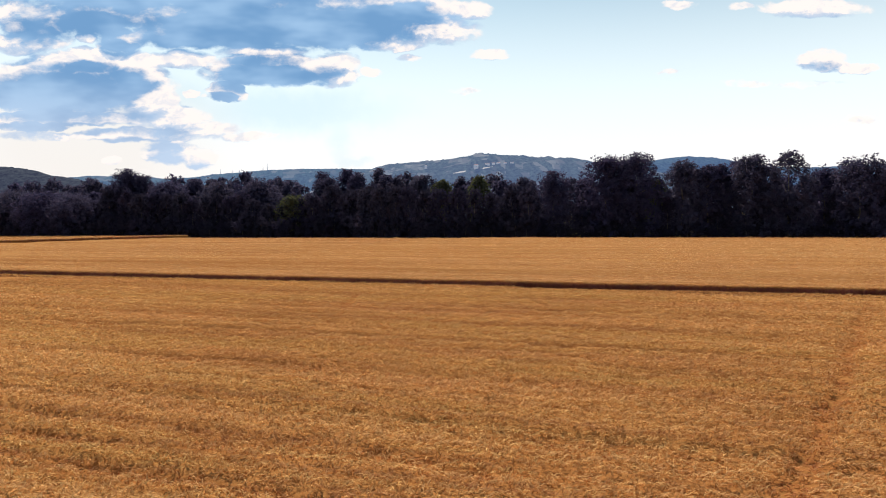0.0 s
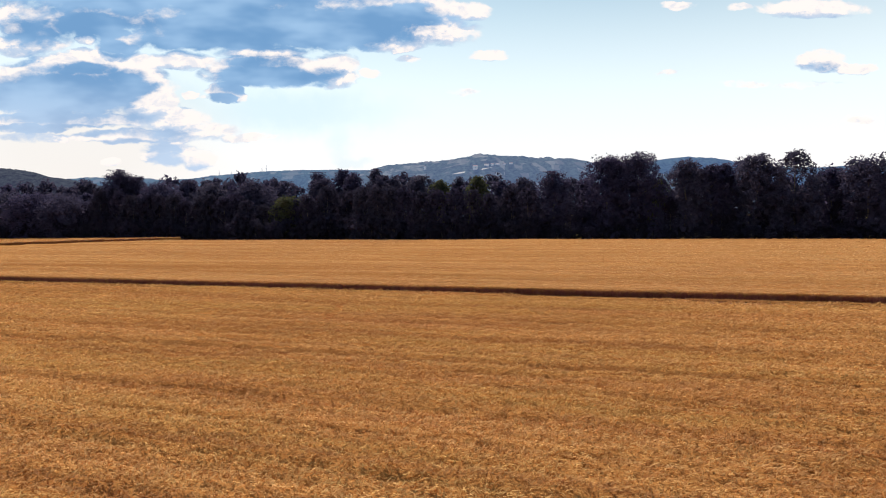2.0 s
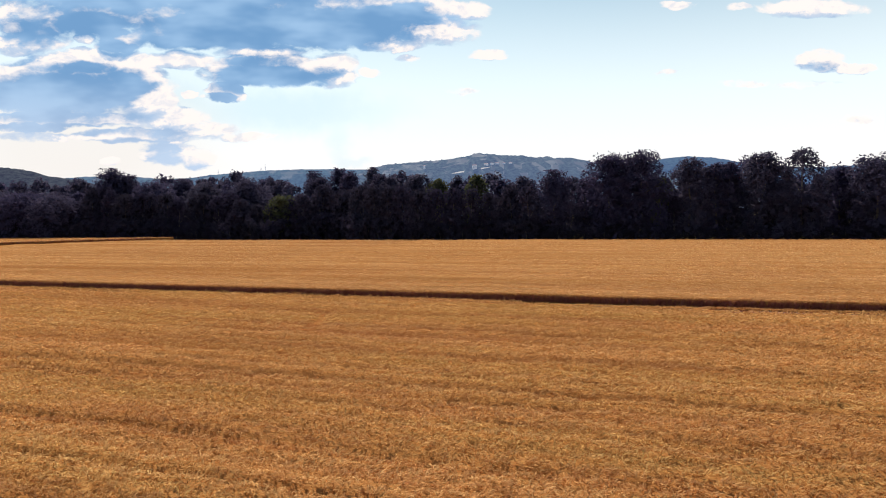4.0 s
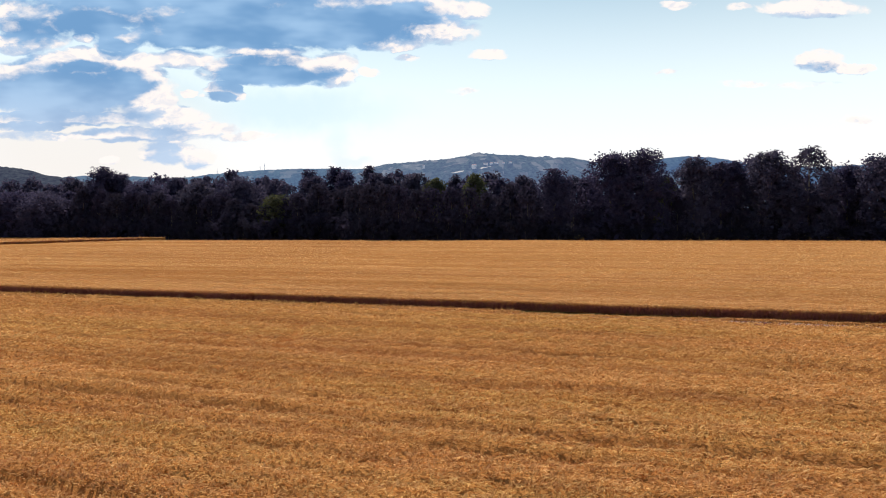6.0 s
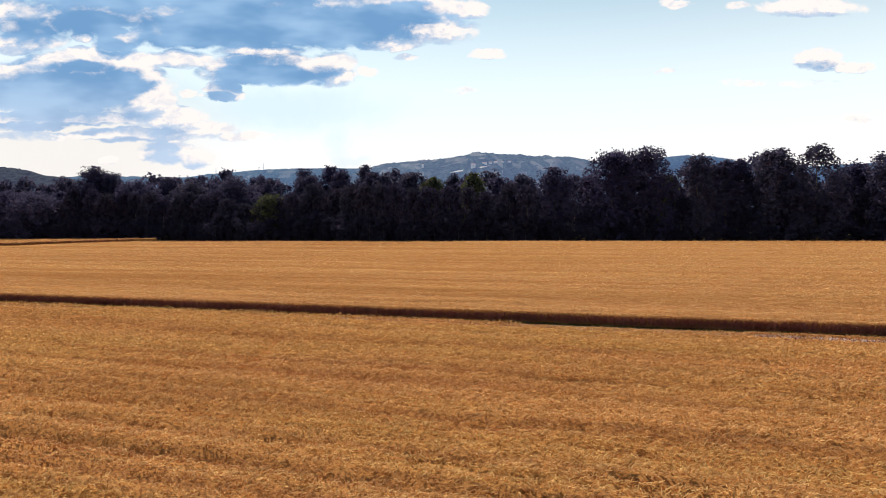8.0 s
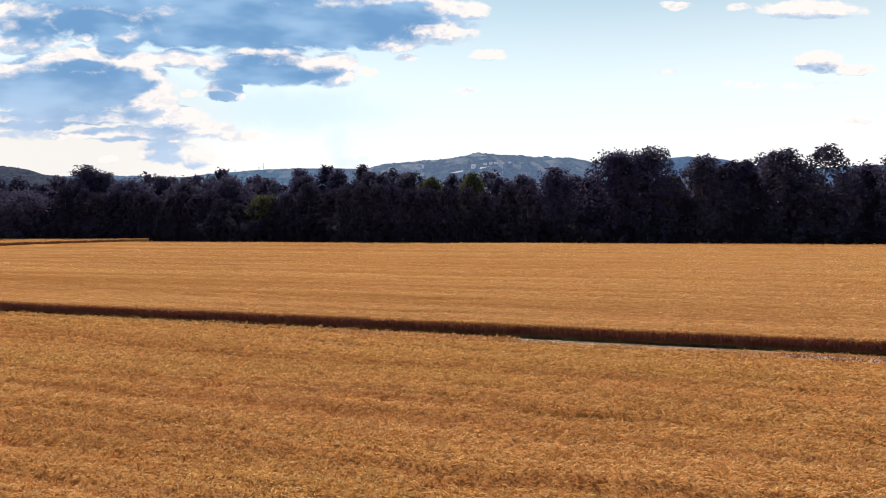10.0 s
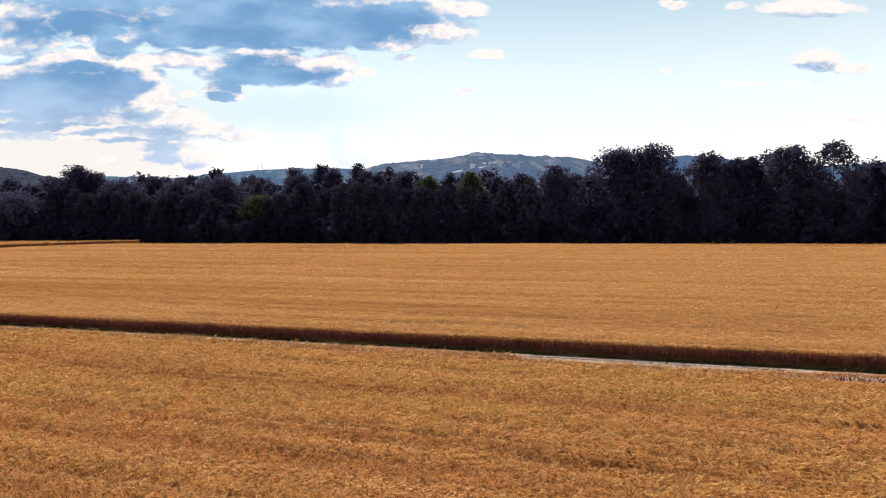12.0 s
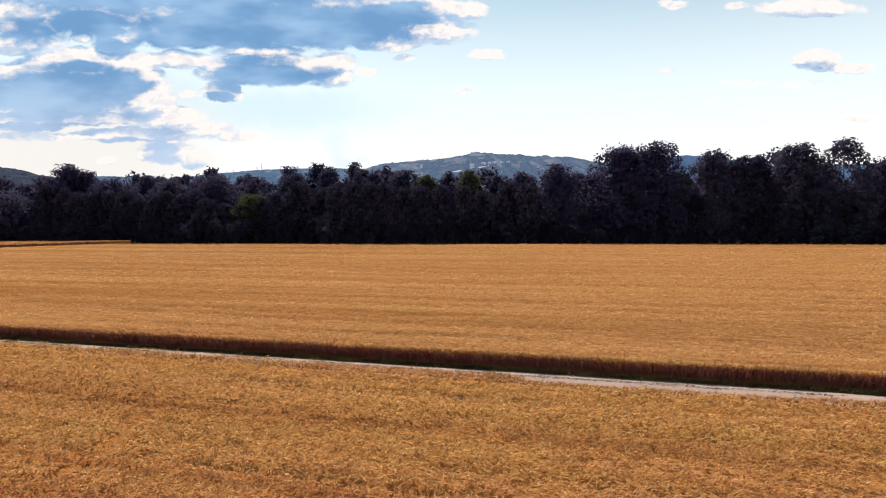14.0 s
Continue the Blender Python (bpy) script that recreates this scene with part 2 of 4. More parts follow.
def straw_colour(t):
    """Ripe cereal: gold, with redder and greener stretches along the drill rows."""
    pos = position(t)
    rnd = geo(t, "Random Per Island")
    patch = noise_tex(t, scaled(t, pos, 0.035, 0.16, 0), 1.0, 4, 0.6)
    rows = mth(t, "MULTIPLY_ADD", noise_tex(t, scaled(t, pos, 0.012, 0.2, 0), 1.0, 2, 0.5), 0.4, mth(t, "MULTIPLY", noise_tex(t, scaled(t, pos, 0.02, 0.7, 0, 3, 0, 0), 1.0, 3, 0.6), 0.6))
    c = mix(t, smooth(t, patch, 0.35, 0.68), (0.645, 0.42, 0.144), (0.655, 0.365, 0.146))
    c = mix(t, smooth(t, rows, 0.49, 0.62, 0.0, 0.4), c, (0.80, 0.54, 0.235))
    c = mix(t, smooth(t, rows, 0.48, 0.38, 0.0, 0.5), c, (0.43, 0.20, 0.070))

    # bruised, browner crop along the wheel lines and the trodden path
    sp = t.nodes.new("ShaderNodeSeparateXYZ")
    link(t, pos, sp.inputs[0])
    # grazing sheen on the crop beyond the track painted as paler straw, in long drill bouts
    yonder = smooth(t, sp.outputs[1], 60.0, 64.0)
    c = mix(t, mth(t, "MULTIPLY", yonder, 0.5), c, (0.72, 0.475, 0.26))
    bouts = noise_tex(t, scaled(t, pos, 0.005, 0.30, 0, 5, 11, 0), 1.0, 3, 0.62)
    c = mix(t, mth(t, "MULTIPLY", yonder, smooth(t, bouts, 0.52, 0.58, 0.0, 0.85)), c, (0.45, 0.23, 0.085))
    c = mix(t, mth(t, "MULTIPLY", yonder, smooth(t, bouts, 0.47, 0.40, 0.0, 0.6)), c, (0.84, 0.58, 0.29))
    bruise_and_shade = None
    # the 34.2 band paints the warm shade of the broken furrow
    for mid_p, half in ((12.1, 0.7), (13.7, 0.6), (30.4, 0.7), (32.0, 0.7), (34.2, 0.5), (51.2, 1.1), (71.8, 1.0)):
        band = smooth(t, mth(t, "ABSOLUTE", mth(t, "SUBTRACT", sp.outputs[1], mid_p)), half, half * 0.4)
        bruise_and_shade = band if bruise_and_shade is None else mth(t, "MAXIMUM", bruise_and_shade, band)
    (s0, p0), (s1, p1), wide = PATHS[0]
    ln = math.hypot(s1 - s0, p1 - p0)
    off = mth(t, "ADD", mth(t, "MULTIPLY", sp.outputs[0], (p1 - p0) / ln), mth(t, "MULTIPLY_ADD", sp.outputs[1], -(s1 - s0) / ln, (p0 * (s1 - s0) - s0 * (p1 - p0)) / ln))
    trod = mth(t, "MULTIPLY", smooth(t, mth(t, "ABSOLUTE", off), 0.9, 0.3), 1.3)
    bruise_and_shade = mth(t, "MAXIMUM", bruise_and_shade, trod)
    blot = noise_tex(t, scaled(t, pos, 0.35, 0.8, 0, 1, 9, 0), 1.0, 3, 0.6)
    c = mix(t, mth(t, "MULTIPLY", bruise_and_shade, smooth(t, blot, 0.36, 0.64, 0.0, 0.36)), c, (0.42, 0.185, 0.078))
    green = noise_tex(t, scaled(t, pos, 0.12, 0.4, 0, 7, 3, 0), 1.0, 3, 0.6)
    c = mix(t, smooth(t, green, 0.62, 0.8, 0.0, 0.12), c, (0.42, 0.31, 0.06))
    # brown seams between the drill bouts
    seam = t.nodes.new("ShaderNodeMath")
    seam.operation = "PINGPONG"
    link(t, mth(t, "MULTIPLY_ADD", noise_tex(t, scaled(t, pos, 0.025, 0.0, 0), 1.0, 1, 0.5), 0.6, sp.outputs[1]), seam.inputs[0])
    seam.inputs[1].default_value = 1.5
    seam_on = smooth(t, noise_tex(t, scaled(t, pos, 0.03, 0.33, 0, 2, 6, 0), 1.0, 2, 0.5), 0.42, 0.6, 0.0, 1.0)
    seam_on = mth(t, "MULTIPLY", mth(t, "MULTIPLY", seam_on, smooth(t, seam.outputs[0], 0.42, 0.10)), mth(t, "MULTIPLY_ADD", yonder, 0.3, 0.45))
    c = mix(t, seam_on, c, (0.36, 0.165, 0.055))
    # long thin browner and paler lines: light and shade of the row relief painted in
    for sx, sy, off, dark, light in ((0.02, 1.3, 3, 0.5, 0.35), (0.006, 0.8, 17, 0.7, 0.45), (0.004, 0.33, 29, 0.7, 0.45)):
        lines = noise_tex(t, scaled(t, pos, sx, sy, 0, off, off * 2, 0), 1.0, 2, 0.5)
        c = mix(t, smooth(t, lines, 0.56, 0.66, 0.0, dark), c, (0.40, 0.185, 0.062))
        c = mix(t, smooth(t, lines, 0.43, 0.33, 0.0, light), c, (0.84, 0.56, 0.25))
    # tussocks paler or browner than their neighbours
    tuss = noise_tex(t, scaled(t, pos, 2.4, 3.2, 0, 4, 8, 0), 1.0, 3, 0.65)
    c = mix(t, smooth(t, tuss, 0.52, 0.68, 0.0, 0.55), c, (0.86, 0.56, 0.22))
    c = mix(t, smooth(t, tuss, 0.47, 0.33, 0.0, 0.45), c, (0.40, 0.20, 0.065))
    # lower crop turned redder brown: the warm shade of the pits put into colour
    c = mix(t, smooth(t, sp.outputs[2], 0.60, 0.40, 0.0, 0.8), c, (0.50, 0.20, 0.062))
    return mix(t, rnd, mix(t, 1.0, c, (0.62, 0.42, 0.26), "MULTIPLY"), mix(t, 1.0, c, (1.2, 1.21, 1.2), "MULTIPLY"))


def straw_material():
    m, t, b, out = material("ripe_straw")
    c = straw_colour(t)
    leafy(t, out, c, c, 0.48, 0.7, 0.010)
    return m


def stalk_material():
    """Brown lower stalks and sheaths, the shade on the crop's edge put into their colour."""
    m, t, b, out = material("shade_brown_stalks")
    rnd = geo(t, "Random Per Island")
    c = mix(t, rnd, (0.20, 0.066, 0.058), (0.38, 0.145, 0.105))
    leafy(t, out, c, c, 0.06, 0.6, 0.01)
    return m


def stand_material():
    """The dense mass of stems below the ears."""
    m, t, b, out = material("dense_stems")
    pos = position(t)
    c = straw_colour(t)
    fine = noise_tex(t, scaled(t, pos, 5, 9, 9), 1.0, 5, 0.7)
    # redder brown paints the warm shade between the ears
    c = mix(t, smooth(t, fine, 0.38, 0.75, 0.0, 0.75), (0.345, 0.15, 0.045), c)
    link(t, c, b.inputs["Base Color"])
    b.inputs["Roughness"].default_value = 1.0
    b.inputs["Specular IOR Level"].default_value = 0.0
    bm = t.nodes.new("ShaderNodeBump")
    bm.inputs["Strength"].default_value, bm.inputs["Distance"].default_value = 0.8, 0.10
    link(t, noise_tex(t, scaled(t, pos, 3, 7, 7), 1.0, 6, 0.7), bm.inputs["Height"])
    link(t, bm.outputs[0], b.inputs["Normal"])
    return m


def earth_material():
    m, t, b, out = material("dry_soil_and_stubble")
    pos = position(t)
    c = mix(t, noise_tex(t, pos, 0.02, 5, 0.6), (0.10, 0.075, 0.04), (0.22, 0.17, 0.08))
    c = mix(t, smooth(t, noise_tex(t, pos, 2.5, 6, 0.7), 0.4, 0.65), c, (0.09, 0.085, 0.035))
    link(t, c, b.inputs["Base Color"])
    b.inputs["Specular IOR Level"].default_value = 0.0
    b.inputs["Roughness"].default_value = 1.0
    return m


def gravel_material():
    m, t, b, out = material("pale_gravel")
    pos = position(t)
    c = mix(t, noise_tex(t, pos, 0.7, 5, 0.6), (0.36, 0.25, 0.20), (0.54, 0.395, 0.32))
    c = mix(t, smooth(t, noise_tex(t, pos, 18, 4, 0.7), 0.5, 0.75, 0.0, 0.6), c, (0.28, 0.24, 0.2))
    link(t, c, b.inputs["Base Color"])
    b.inputs["Roughness"].default_value = 1.0
    b.inputs["Specular IOR Level"].default_value = 0.1
    bm = t.nodes.new("ShaderNodeBump")
    bm.inputs["Distance"].default_value = 0.03
    link(t, noise_tex(t, pos, 14, 5, 0.7), bm.inputs["Height"])
    link(t, bm.outputs[0], b.inputs["Normal"])
    return m


def grass_material():
    m, t, b, out = material("verge_grass")
    rnd = geo(t, "Random Per Island")
    n = noise_tex(t, position(t), 0.5, 3)
    c = mix(t, rnd, (0.036, 0.030, 0.012), (0.10, 0.080, 0.036))
    c = mix(t, smooth(t, n, 0.45, 0.7), c, (0.17, 0.15, 0.06))
    leafy(t, out, c, c, 0.3, 0.8, 0.0)
    return m


def leaf_material(name, dull, bright):
    m, t, b, out = material(name)
    rnd = geo(t, "Random Per Island")
    ob = t.nodes.new("ShaderNodeObjectInfo").outputs["Random"]
    c = mix(t, rnd, dull, bright)
    c = mix(t, mth(t, "MULTIPLY", ob, 0.35), c, mix(t, 1.0, c, (1.25, 1.5, 0.75), "MULTIPLY"))
    tr = mix(t, 1.0, c, (3.0, 3.1, 1.9), "MULTIPLY")
    leafy(t, out, c, tr, 0.36, 0.8, 0.014)
    return m


def bark_material():
    m, t, b, out = material("grey_bark")
    pos = position(t)
    link(t, mix(t, noise_tex(t, scaled(t, pos, 4, 4, 0.7), 1.0, 5, 0.6), (0.06, 0.05, 0.04), (0.20, 0.17, 0.14)), b.inputs["Base Color"])
    b.inputs["Roughness"].default_value = 0.9
    return m


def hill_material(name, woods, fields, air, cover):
    """Far hillside: woods, hedges and fields, with the blue light of the air in front of it added as emission."""
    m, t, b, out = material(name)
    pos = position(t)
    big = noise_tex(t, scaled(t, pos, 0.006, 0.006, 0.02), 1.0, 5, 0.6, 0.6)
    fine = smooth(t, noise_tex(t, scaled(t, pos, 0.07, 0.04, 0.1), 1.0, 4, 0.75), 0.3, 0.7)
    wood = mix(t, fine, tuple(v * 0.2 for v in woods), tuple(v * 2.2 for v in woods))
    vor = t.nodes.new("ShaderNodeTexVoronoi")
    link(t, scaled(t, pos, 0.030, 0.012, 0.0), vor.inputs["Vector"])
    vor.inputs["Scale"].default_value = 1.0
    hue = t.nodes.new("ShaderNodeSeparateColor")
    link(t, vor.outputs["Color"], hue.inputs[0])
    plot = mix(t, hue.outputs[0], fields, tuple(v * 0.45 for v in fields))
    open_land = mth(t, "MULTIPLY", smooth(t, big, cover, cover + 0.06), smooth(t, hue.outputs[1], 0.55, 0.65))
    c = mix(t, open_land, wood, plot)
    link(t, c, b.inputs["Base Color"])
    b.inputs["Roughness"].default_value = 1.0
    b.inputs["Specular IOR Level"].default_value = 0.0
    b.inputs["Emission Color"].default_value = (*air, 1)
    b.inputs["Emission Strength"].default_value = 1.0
    return m


def plain_material(name, col, rough=0.8, glow=0.0, air=(0.05, 0.08, 0.16)):
    m, t, b, out = material(name)
    n = noise_tex(t, position(t), 0.3, 4, 0.6)
    link(t, mix(t, n, tuple(v * 0.8 for v in col), tuple(v * 1.15 for v in col)), b.inputs["Base Color"])
    b.inputs["Roughness"].default_value = rough
    # haze in front of far things added as their own glow
    if glow:
        b.inputs["Emission Color"].default_value = (*air, 1)
        b.inputs["Emission Strength"].default_value = glow
    return m


STRAW, STALK, STAND, EARTH, GRAVEL = straw_material(), stalk_material(), stand_material(), earth_material(), gravel_material()
# violet-blue leaf tone puts the wood's haze and deep shade into the colour
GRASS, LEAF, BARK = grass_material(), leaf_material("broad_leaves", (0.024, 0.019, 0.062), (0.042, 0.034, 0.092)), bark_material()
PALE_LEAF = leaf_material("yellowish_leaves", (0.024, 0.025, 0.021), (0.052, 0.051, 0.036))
# the broad leaves darkened: shade at the wood's foot put into the colour
SHADE_LEAF = leaf_material("shaded_leaves", (0.012, 0.009, 0.031), (0.018, 0.014, 0.044))

rng = np.random.default_rng(7)
GRID = rng.random((256, 256))


def vnoise(x, y):
    """Smooth random heights, 0 to 1, one per unit square."""
    x, y = np.asarray(x, float), np.asarray(y, float)
    i, j = np.floor(x).astype(int), np.floor(y).astype(int)
    f, g = x - i, y - j
    f, g = f * f * (3 - 2 * f), g * g * (3 - 2 * g)
    a, b = GRID[i % 256, j % 256], GRID[(i + 1) % 256, j % 256]
    c, d = GRID[i % 256, (j + 1) % 256], GRID[(i + 1) % 256, (j + 1) % 256]
    return (a * (1 - f) + b * f) * (1 - g) + (c * (1 - f) + d * f) * g


def mesh_of(name, verts, loops, starts, mat, shade=False):
    me = bpy.data.meshes.new(name)
    me.vertices.add(len(verts))
    me.vertices.foreach_set("co", np.ascontiguousarray(verts, dtype=np.float32).ravel())
    me.loops.add(len(loops))
    me.loops.foreach_set("vertex_index", np.ascontiguousarray(loops, dtype=np.int32))
    me.polygons.add(len(starts))
    me.polygons.foreach_set("loop_start", np.ascontiguousarray(starts, dtype=np.int32))
    me.materials.append(mat)
    me.update(calc_edges=True)
    me.validate()
    if shade:
        me.polygons.foreach_set("use_smooth", np.ones(len(starts), dtype=bool))
    return me


def quads(name, verts, faces, mat, shade=False):
    faces = np.asarray(faces)
    return mesh_of(name, verts, faces.ravel(), np.arange(len(faces)) * faces.shape[1], mat, shade)


def part(name, bm, mat, parent, label=""):
    me = bpy.data.meshes.new(name)
    bm.to_mesh(me)
    bm.free()
    me.materials.append(mat)
    ob = new(name, me)
    ob.parent = parent
    return tagged(ob, label)


def child(name, me, parent, label="", kind=""):
    ob = new(name, me)
    ob.parent = parent
    return tagged(ob, label, "", "", kind)


# ---- ground ----
WALL_P, EDGE_P, WOOD_P = 61.8, 57.55, 177.0


def ground():
    xs = np.concatenate([[-4800, -2500, -1200, -600], np.linspace(-300, 300, 61), [600, 1200, 2500, 4800]])
    ys = np.concatenate([[-4800, -2000, -800, -300, -100], np.linspace(-60, 300, 37), [500, 900, 1600, 2500, 3400, 4800]])
    X, Y = np.meshgrid(xs, ys)
    Z = (vnoise(X / 9, Y / 9) - 0.5) * 0.06 * (np.abs(X) < 299) * (np.abs(Y - 100) < 190) - 0.05
    v = np.stack([X, Y, Z], -1).reshape(-1, 3)
    nx = len(xs)
    i, j = np.meshgrid(np.arange(nx - 1), np.arange(len(ys) - 1))
    a = (j * nx + i).ravel()
    ob = new("ground", quads("ground", v, np.stack([a, a + 1, a + nx + 1, a + nx], -1), EARTH, True))
    tagged(ob, "dry brown soil and stubble of the plain", "ground", kind="structure")


ground()


def track():
    """Pale gravel farm track with two worn wheel lanes and a low crown between them."""
    ss = np.arange(-140, 120, 0.8)
    ps = np.linspace(EDGE_P - 0.5, WALL_P - 0.55, 16)
    Sg, P = np.meshgrid(ss, ps)
    mid = EDGE_P + 2.75
    wob = (vnoise(ss / 6, ss * 0) - 0.5) * 0.25
    Pw = P + wob[None, :] * np.isin(np.arange(16), [15])[:, None]
    Z = 0.02 + 0.07 * np.exp(-((P - mid) / 0.35) ** 2) - 0.04 * (np.exp(-((P - mid - 0.85) / 0.3) ** 2) + np.exp(-((P - mid + 0.85) / 0.3) ** 2)) + 0.03 * vnoise(Sg / 0.9, P / 0.5)
    v = np.stack([Sg, Pw, Z], -1).reshape(-1, 3)
    n = len(ss)
    i, j = np.meshgrid(np.arange(n - 1), np.arange(15))
    a = (j * n + i).ravel()
    ob = new("road", quads("road", v, np.stack([a, a + 1, a + n + 1, a + n], -1), GRAVEL, True))
    ob.matrix_basis = FIELD
    tagged(ob, "pale gravel farm track between two wheat fields", "farm track", kind="structure")


track()

# ---- cereal crop ----
BOUT = 3.0  # working width of the drill
TRAMS = [(12.0, 1.7), (30.3, 1.7), (50.4, 1.6), (71.0, 1.7), (91.2, 1.7), (111.4, 1.7), (131.6, 1.7), (151.8, 1.7)]


def crop_top(s, p, tufts=1.0):
    """Height of the crop's surface: drill rows, lodged stretches, wheel lines, a trodden path, leaning tufts."""
    s, p = np.asarray(s, float), np.asarray(p, float)
    z = 0.80 + 0.16 * (vnoise(s / 14, p / 0.7) - 0.5) + 0.12 * (vnoise(s / 30 + 3, p / 2.2) - 0.5) + 0.10 * (vnoise(s / 3.2 + 40, p / 1.5) - 0.5) + 0.10 * (vnoise(s / 24 + 9, p / 9) - 0.5)
    # tufts leaning over one another
    close = np.clip(1.5 - p / 120, 0.3, 1)
    z = z + tufts * close * (0.17 * (vnoise(s / 0.85 + 17, p / 0.55 + 3) - 0.5) + 0.17 * (vnoise(s / 0.36 + 71, p / 0.27 + 13) - 0.5))
    # long drill bouts of the farther field stand higher and lower
    z = z + np.clip((p - 64) / 4, 0, 1) * (0.26 * (vnoise(s / 170 + 7, p / 2.6 + 2) - 0.5) + 0.22 * (vnoise(s / 120 + 30, p / 6.5 + 8) - 0.5))
    # the farther crop stands a little taller
    z = z + 0.10 * (p > 60)
    # crop height along the track, set to fit the camera's view of the gravel
    z = z - np.clip(1 - (EDGE_P + 0.3 - p) / 1.6, 0, 1) * (p < 60) * (0.05 * cut_back(s) - 0.06)
    return np.maximum(z - 0.36 * crop_lines(s, p), 0.44)


def crop_lines(s, p):
    """How far the crop is pressed down (0 to 1): wheel lines, gaps in a row, trodden paths."""
    s, p = np.asarray(s, float), np.asarray(p, float)
    d = s * 0
    for pc, gap in TRAMS:
        for q, depth in ((pc, 0.8), (pc + gap, 0.7)):
            broken = np.clip((vnoise(s / 5 + q, s * 0 + q) - 0.25) * 2.5, 0.15, 1)
            d = np.maximum(d, depth * broken * np.clip(1.3 - np.abs(p - q - 0.3 * (vnoise(s / 9 + q, s * 0) - 0.5)) / 0.34, 0, 1))
    valley = (1 - np.abs(2 * vnoise(s / 16 + 60, p / 1.1 + 40) - 1)) ** 7 * np.clip(vnoise(s / 6 + 5, p / 1.1 + 11) * 2.2 - 0.7, 0, 1)
    d = np.maximum(d, 0.5 * valley)
    # seams between the drill bouts, in and out of sight along their length
    seam = np.abs((p + 0.25 * vnoise(s / 40, s * 0 + 13) + 1.0) % BOUT - BOUT / 2)
    d = np.maximum(d, np.clip(1.3 - seam / 0.22, 0, 1) * np.clip((vnoise(s / 18 + 33, np.floor(p / BOUT) * 7.7) - 0.3) * 2.5, 0, 1) * np.where(p > 60, 0.75, 0.65))
    # a broken furrow: gaps of a few paces in one row
    dash = np.clip((vnoise(s / 3.2 + 5, s * 0 + 88) - 0.42) * 4, 0, 0.6) * ((s < -19) | (s > 1.5))
    for a, b in ((-16.2, -14.0), (-10.9, -7.4), (-3.9, -0.6)):
        dash = np.maximum(dash, np.clip((s - a) / 0.3, 0, 1) * np.clip((b - s) / 0.3, 0, 1))
    d = np.maximum(d, 1.1 * dash * np.clip(1.3 - np.abs(p - 34.2 - 0.15 * (vnoise(s / 1.2, s * 0 + 4) - 0.5)) / 0.27, 0, 1) * (s > -60))
    for (s0, p0), (s1, p1), wide in PATHS:
        ln = math.hypot(s1 - s0, p1 - p0)
        al = ((s - s0) * (s1 - s0) + (p - p0) * (p1 - p0)) / ln
        off = ((s - s0) * (p1 - p0) - (p - p0) * (s1 - s0)) / ln + 0.5 * (vnoise(al / 3, al * 0) - 0.5)
        d = np.maximum(d, np.clip(1.3 - np.abs(off) / wide, 0, 1) * (al > 0) * (al < ln) * 0.95 * (0.45 + 0.55 * vnoise(s / 0.9, p / 0.7 + 5)))
    return d


def sparse(s, p):
    """Thinner growth in the pressed lines and between the drill rows."""
    line = crop_lines(s, p)
    return rng.random(len(s)) > 0.35 * line + 0.4 * np.clip((line - 0.75) * 4, 0, 1) + 0.25 * np.clip((0.42 - vnoise(s / 11, p / 0.5)) * 4, 0, 1)


def stand(name, left, right, ps, n, parent, drop=0.19):
    """The dense body of the crop between two edges, with its sides down to the soil."""
    ps = np.asarray(ps, float)
    k = np.linspace(0, 1, n)[None, :]
    lo, hi = left(ps)[:, None], right(ps)[:, None]
    Sg = lo + (hi - lo) * k
    P = np.repeat(ps[:, None], n, 1)
    Z = np.maximum(crop_top(Sg, P, 0.15) - drop, 0.34)
    rows, cols = Sg.shape
    # outer ring folded down to the soil
    Sg, P, Z = (np.pad(m, 1, mode="edge") for m in (Sg, P, Z))
    Z[0, :] = Z[-1, :] = Z[:, 0] = Z[:, -1] = -0.75
    v = np.stack([Sg, P, Z], -1).reshape(-1, 3)
    w = cols + 2
    i, j = np.meshgrid(np.arange(w - 1), np.arange(rows + 1))
    a = (j * w + i).ravel()
    return child(name, quads(name, v, np.stack([a, a + 1, a + w + 1, a + w], -1), STAND, True), parent, "", "stuff")


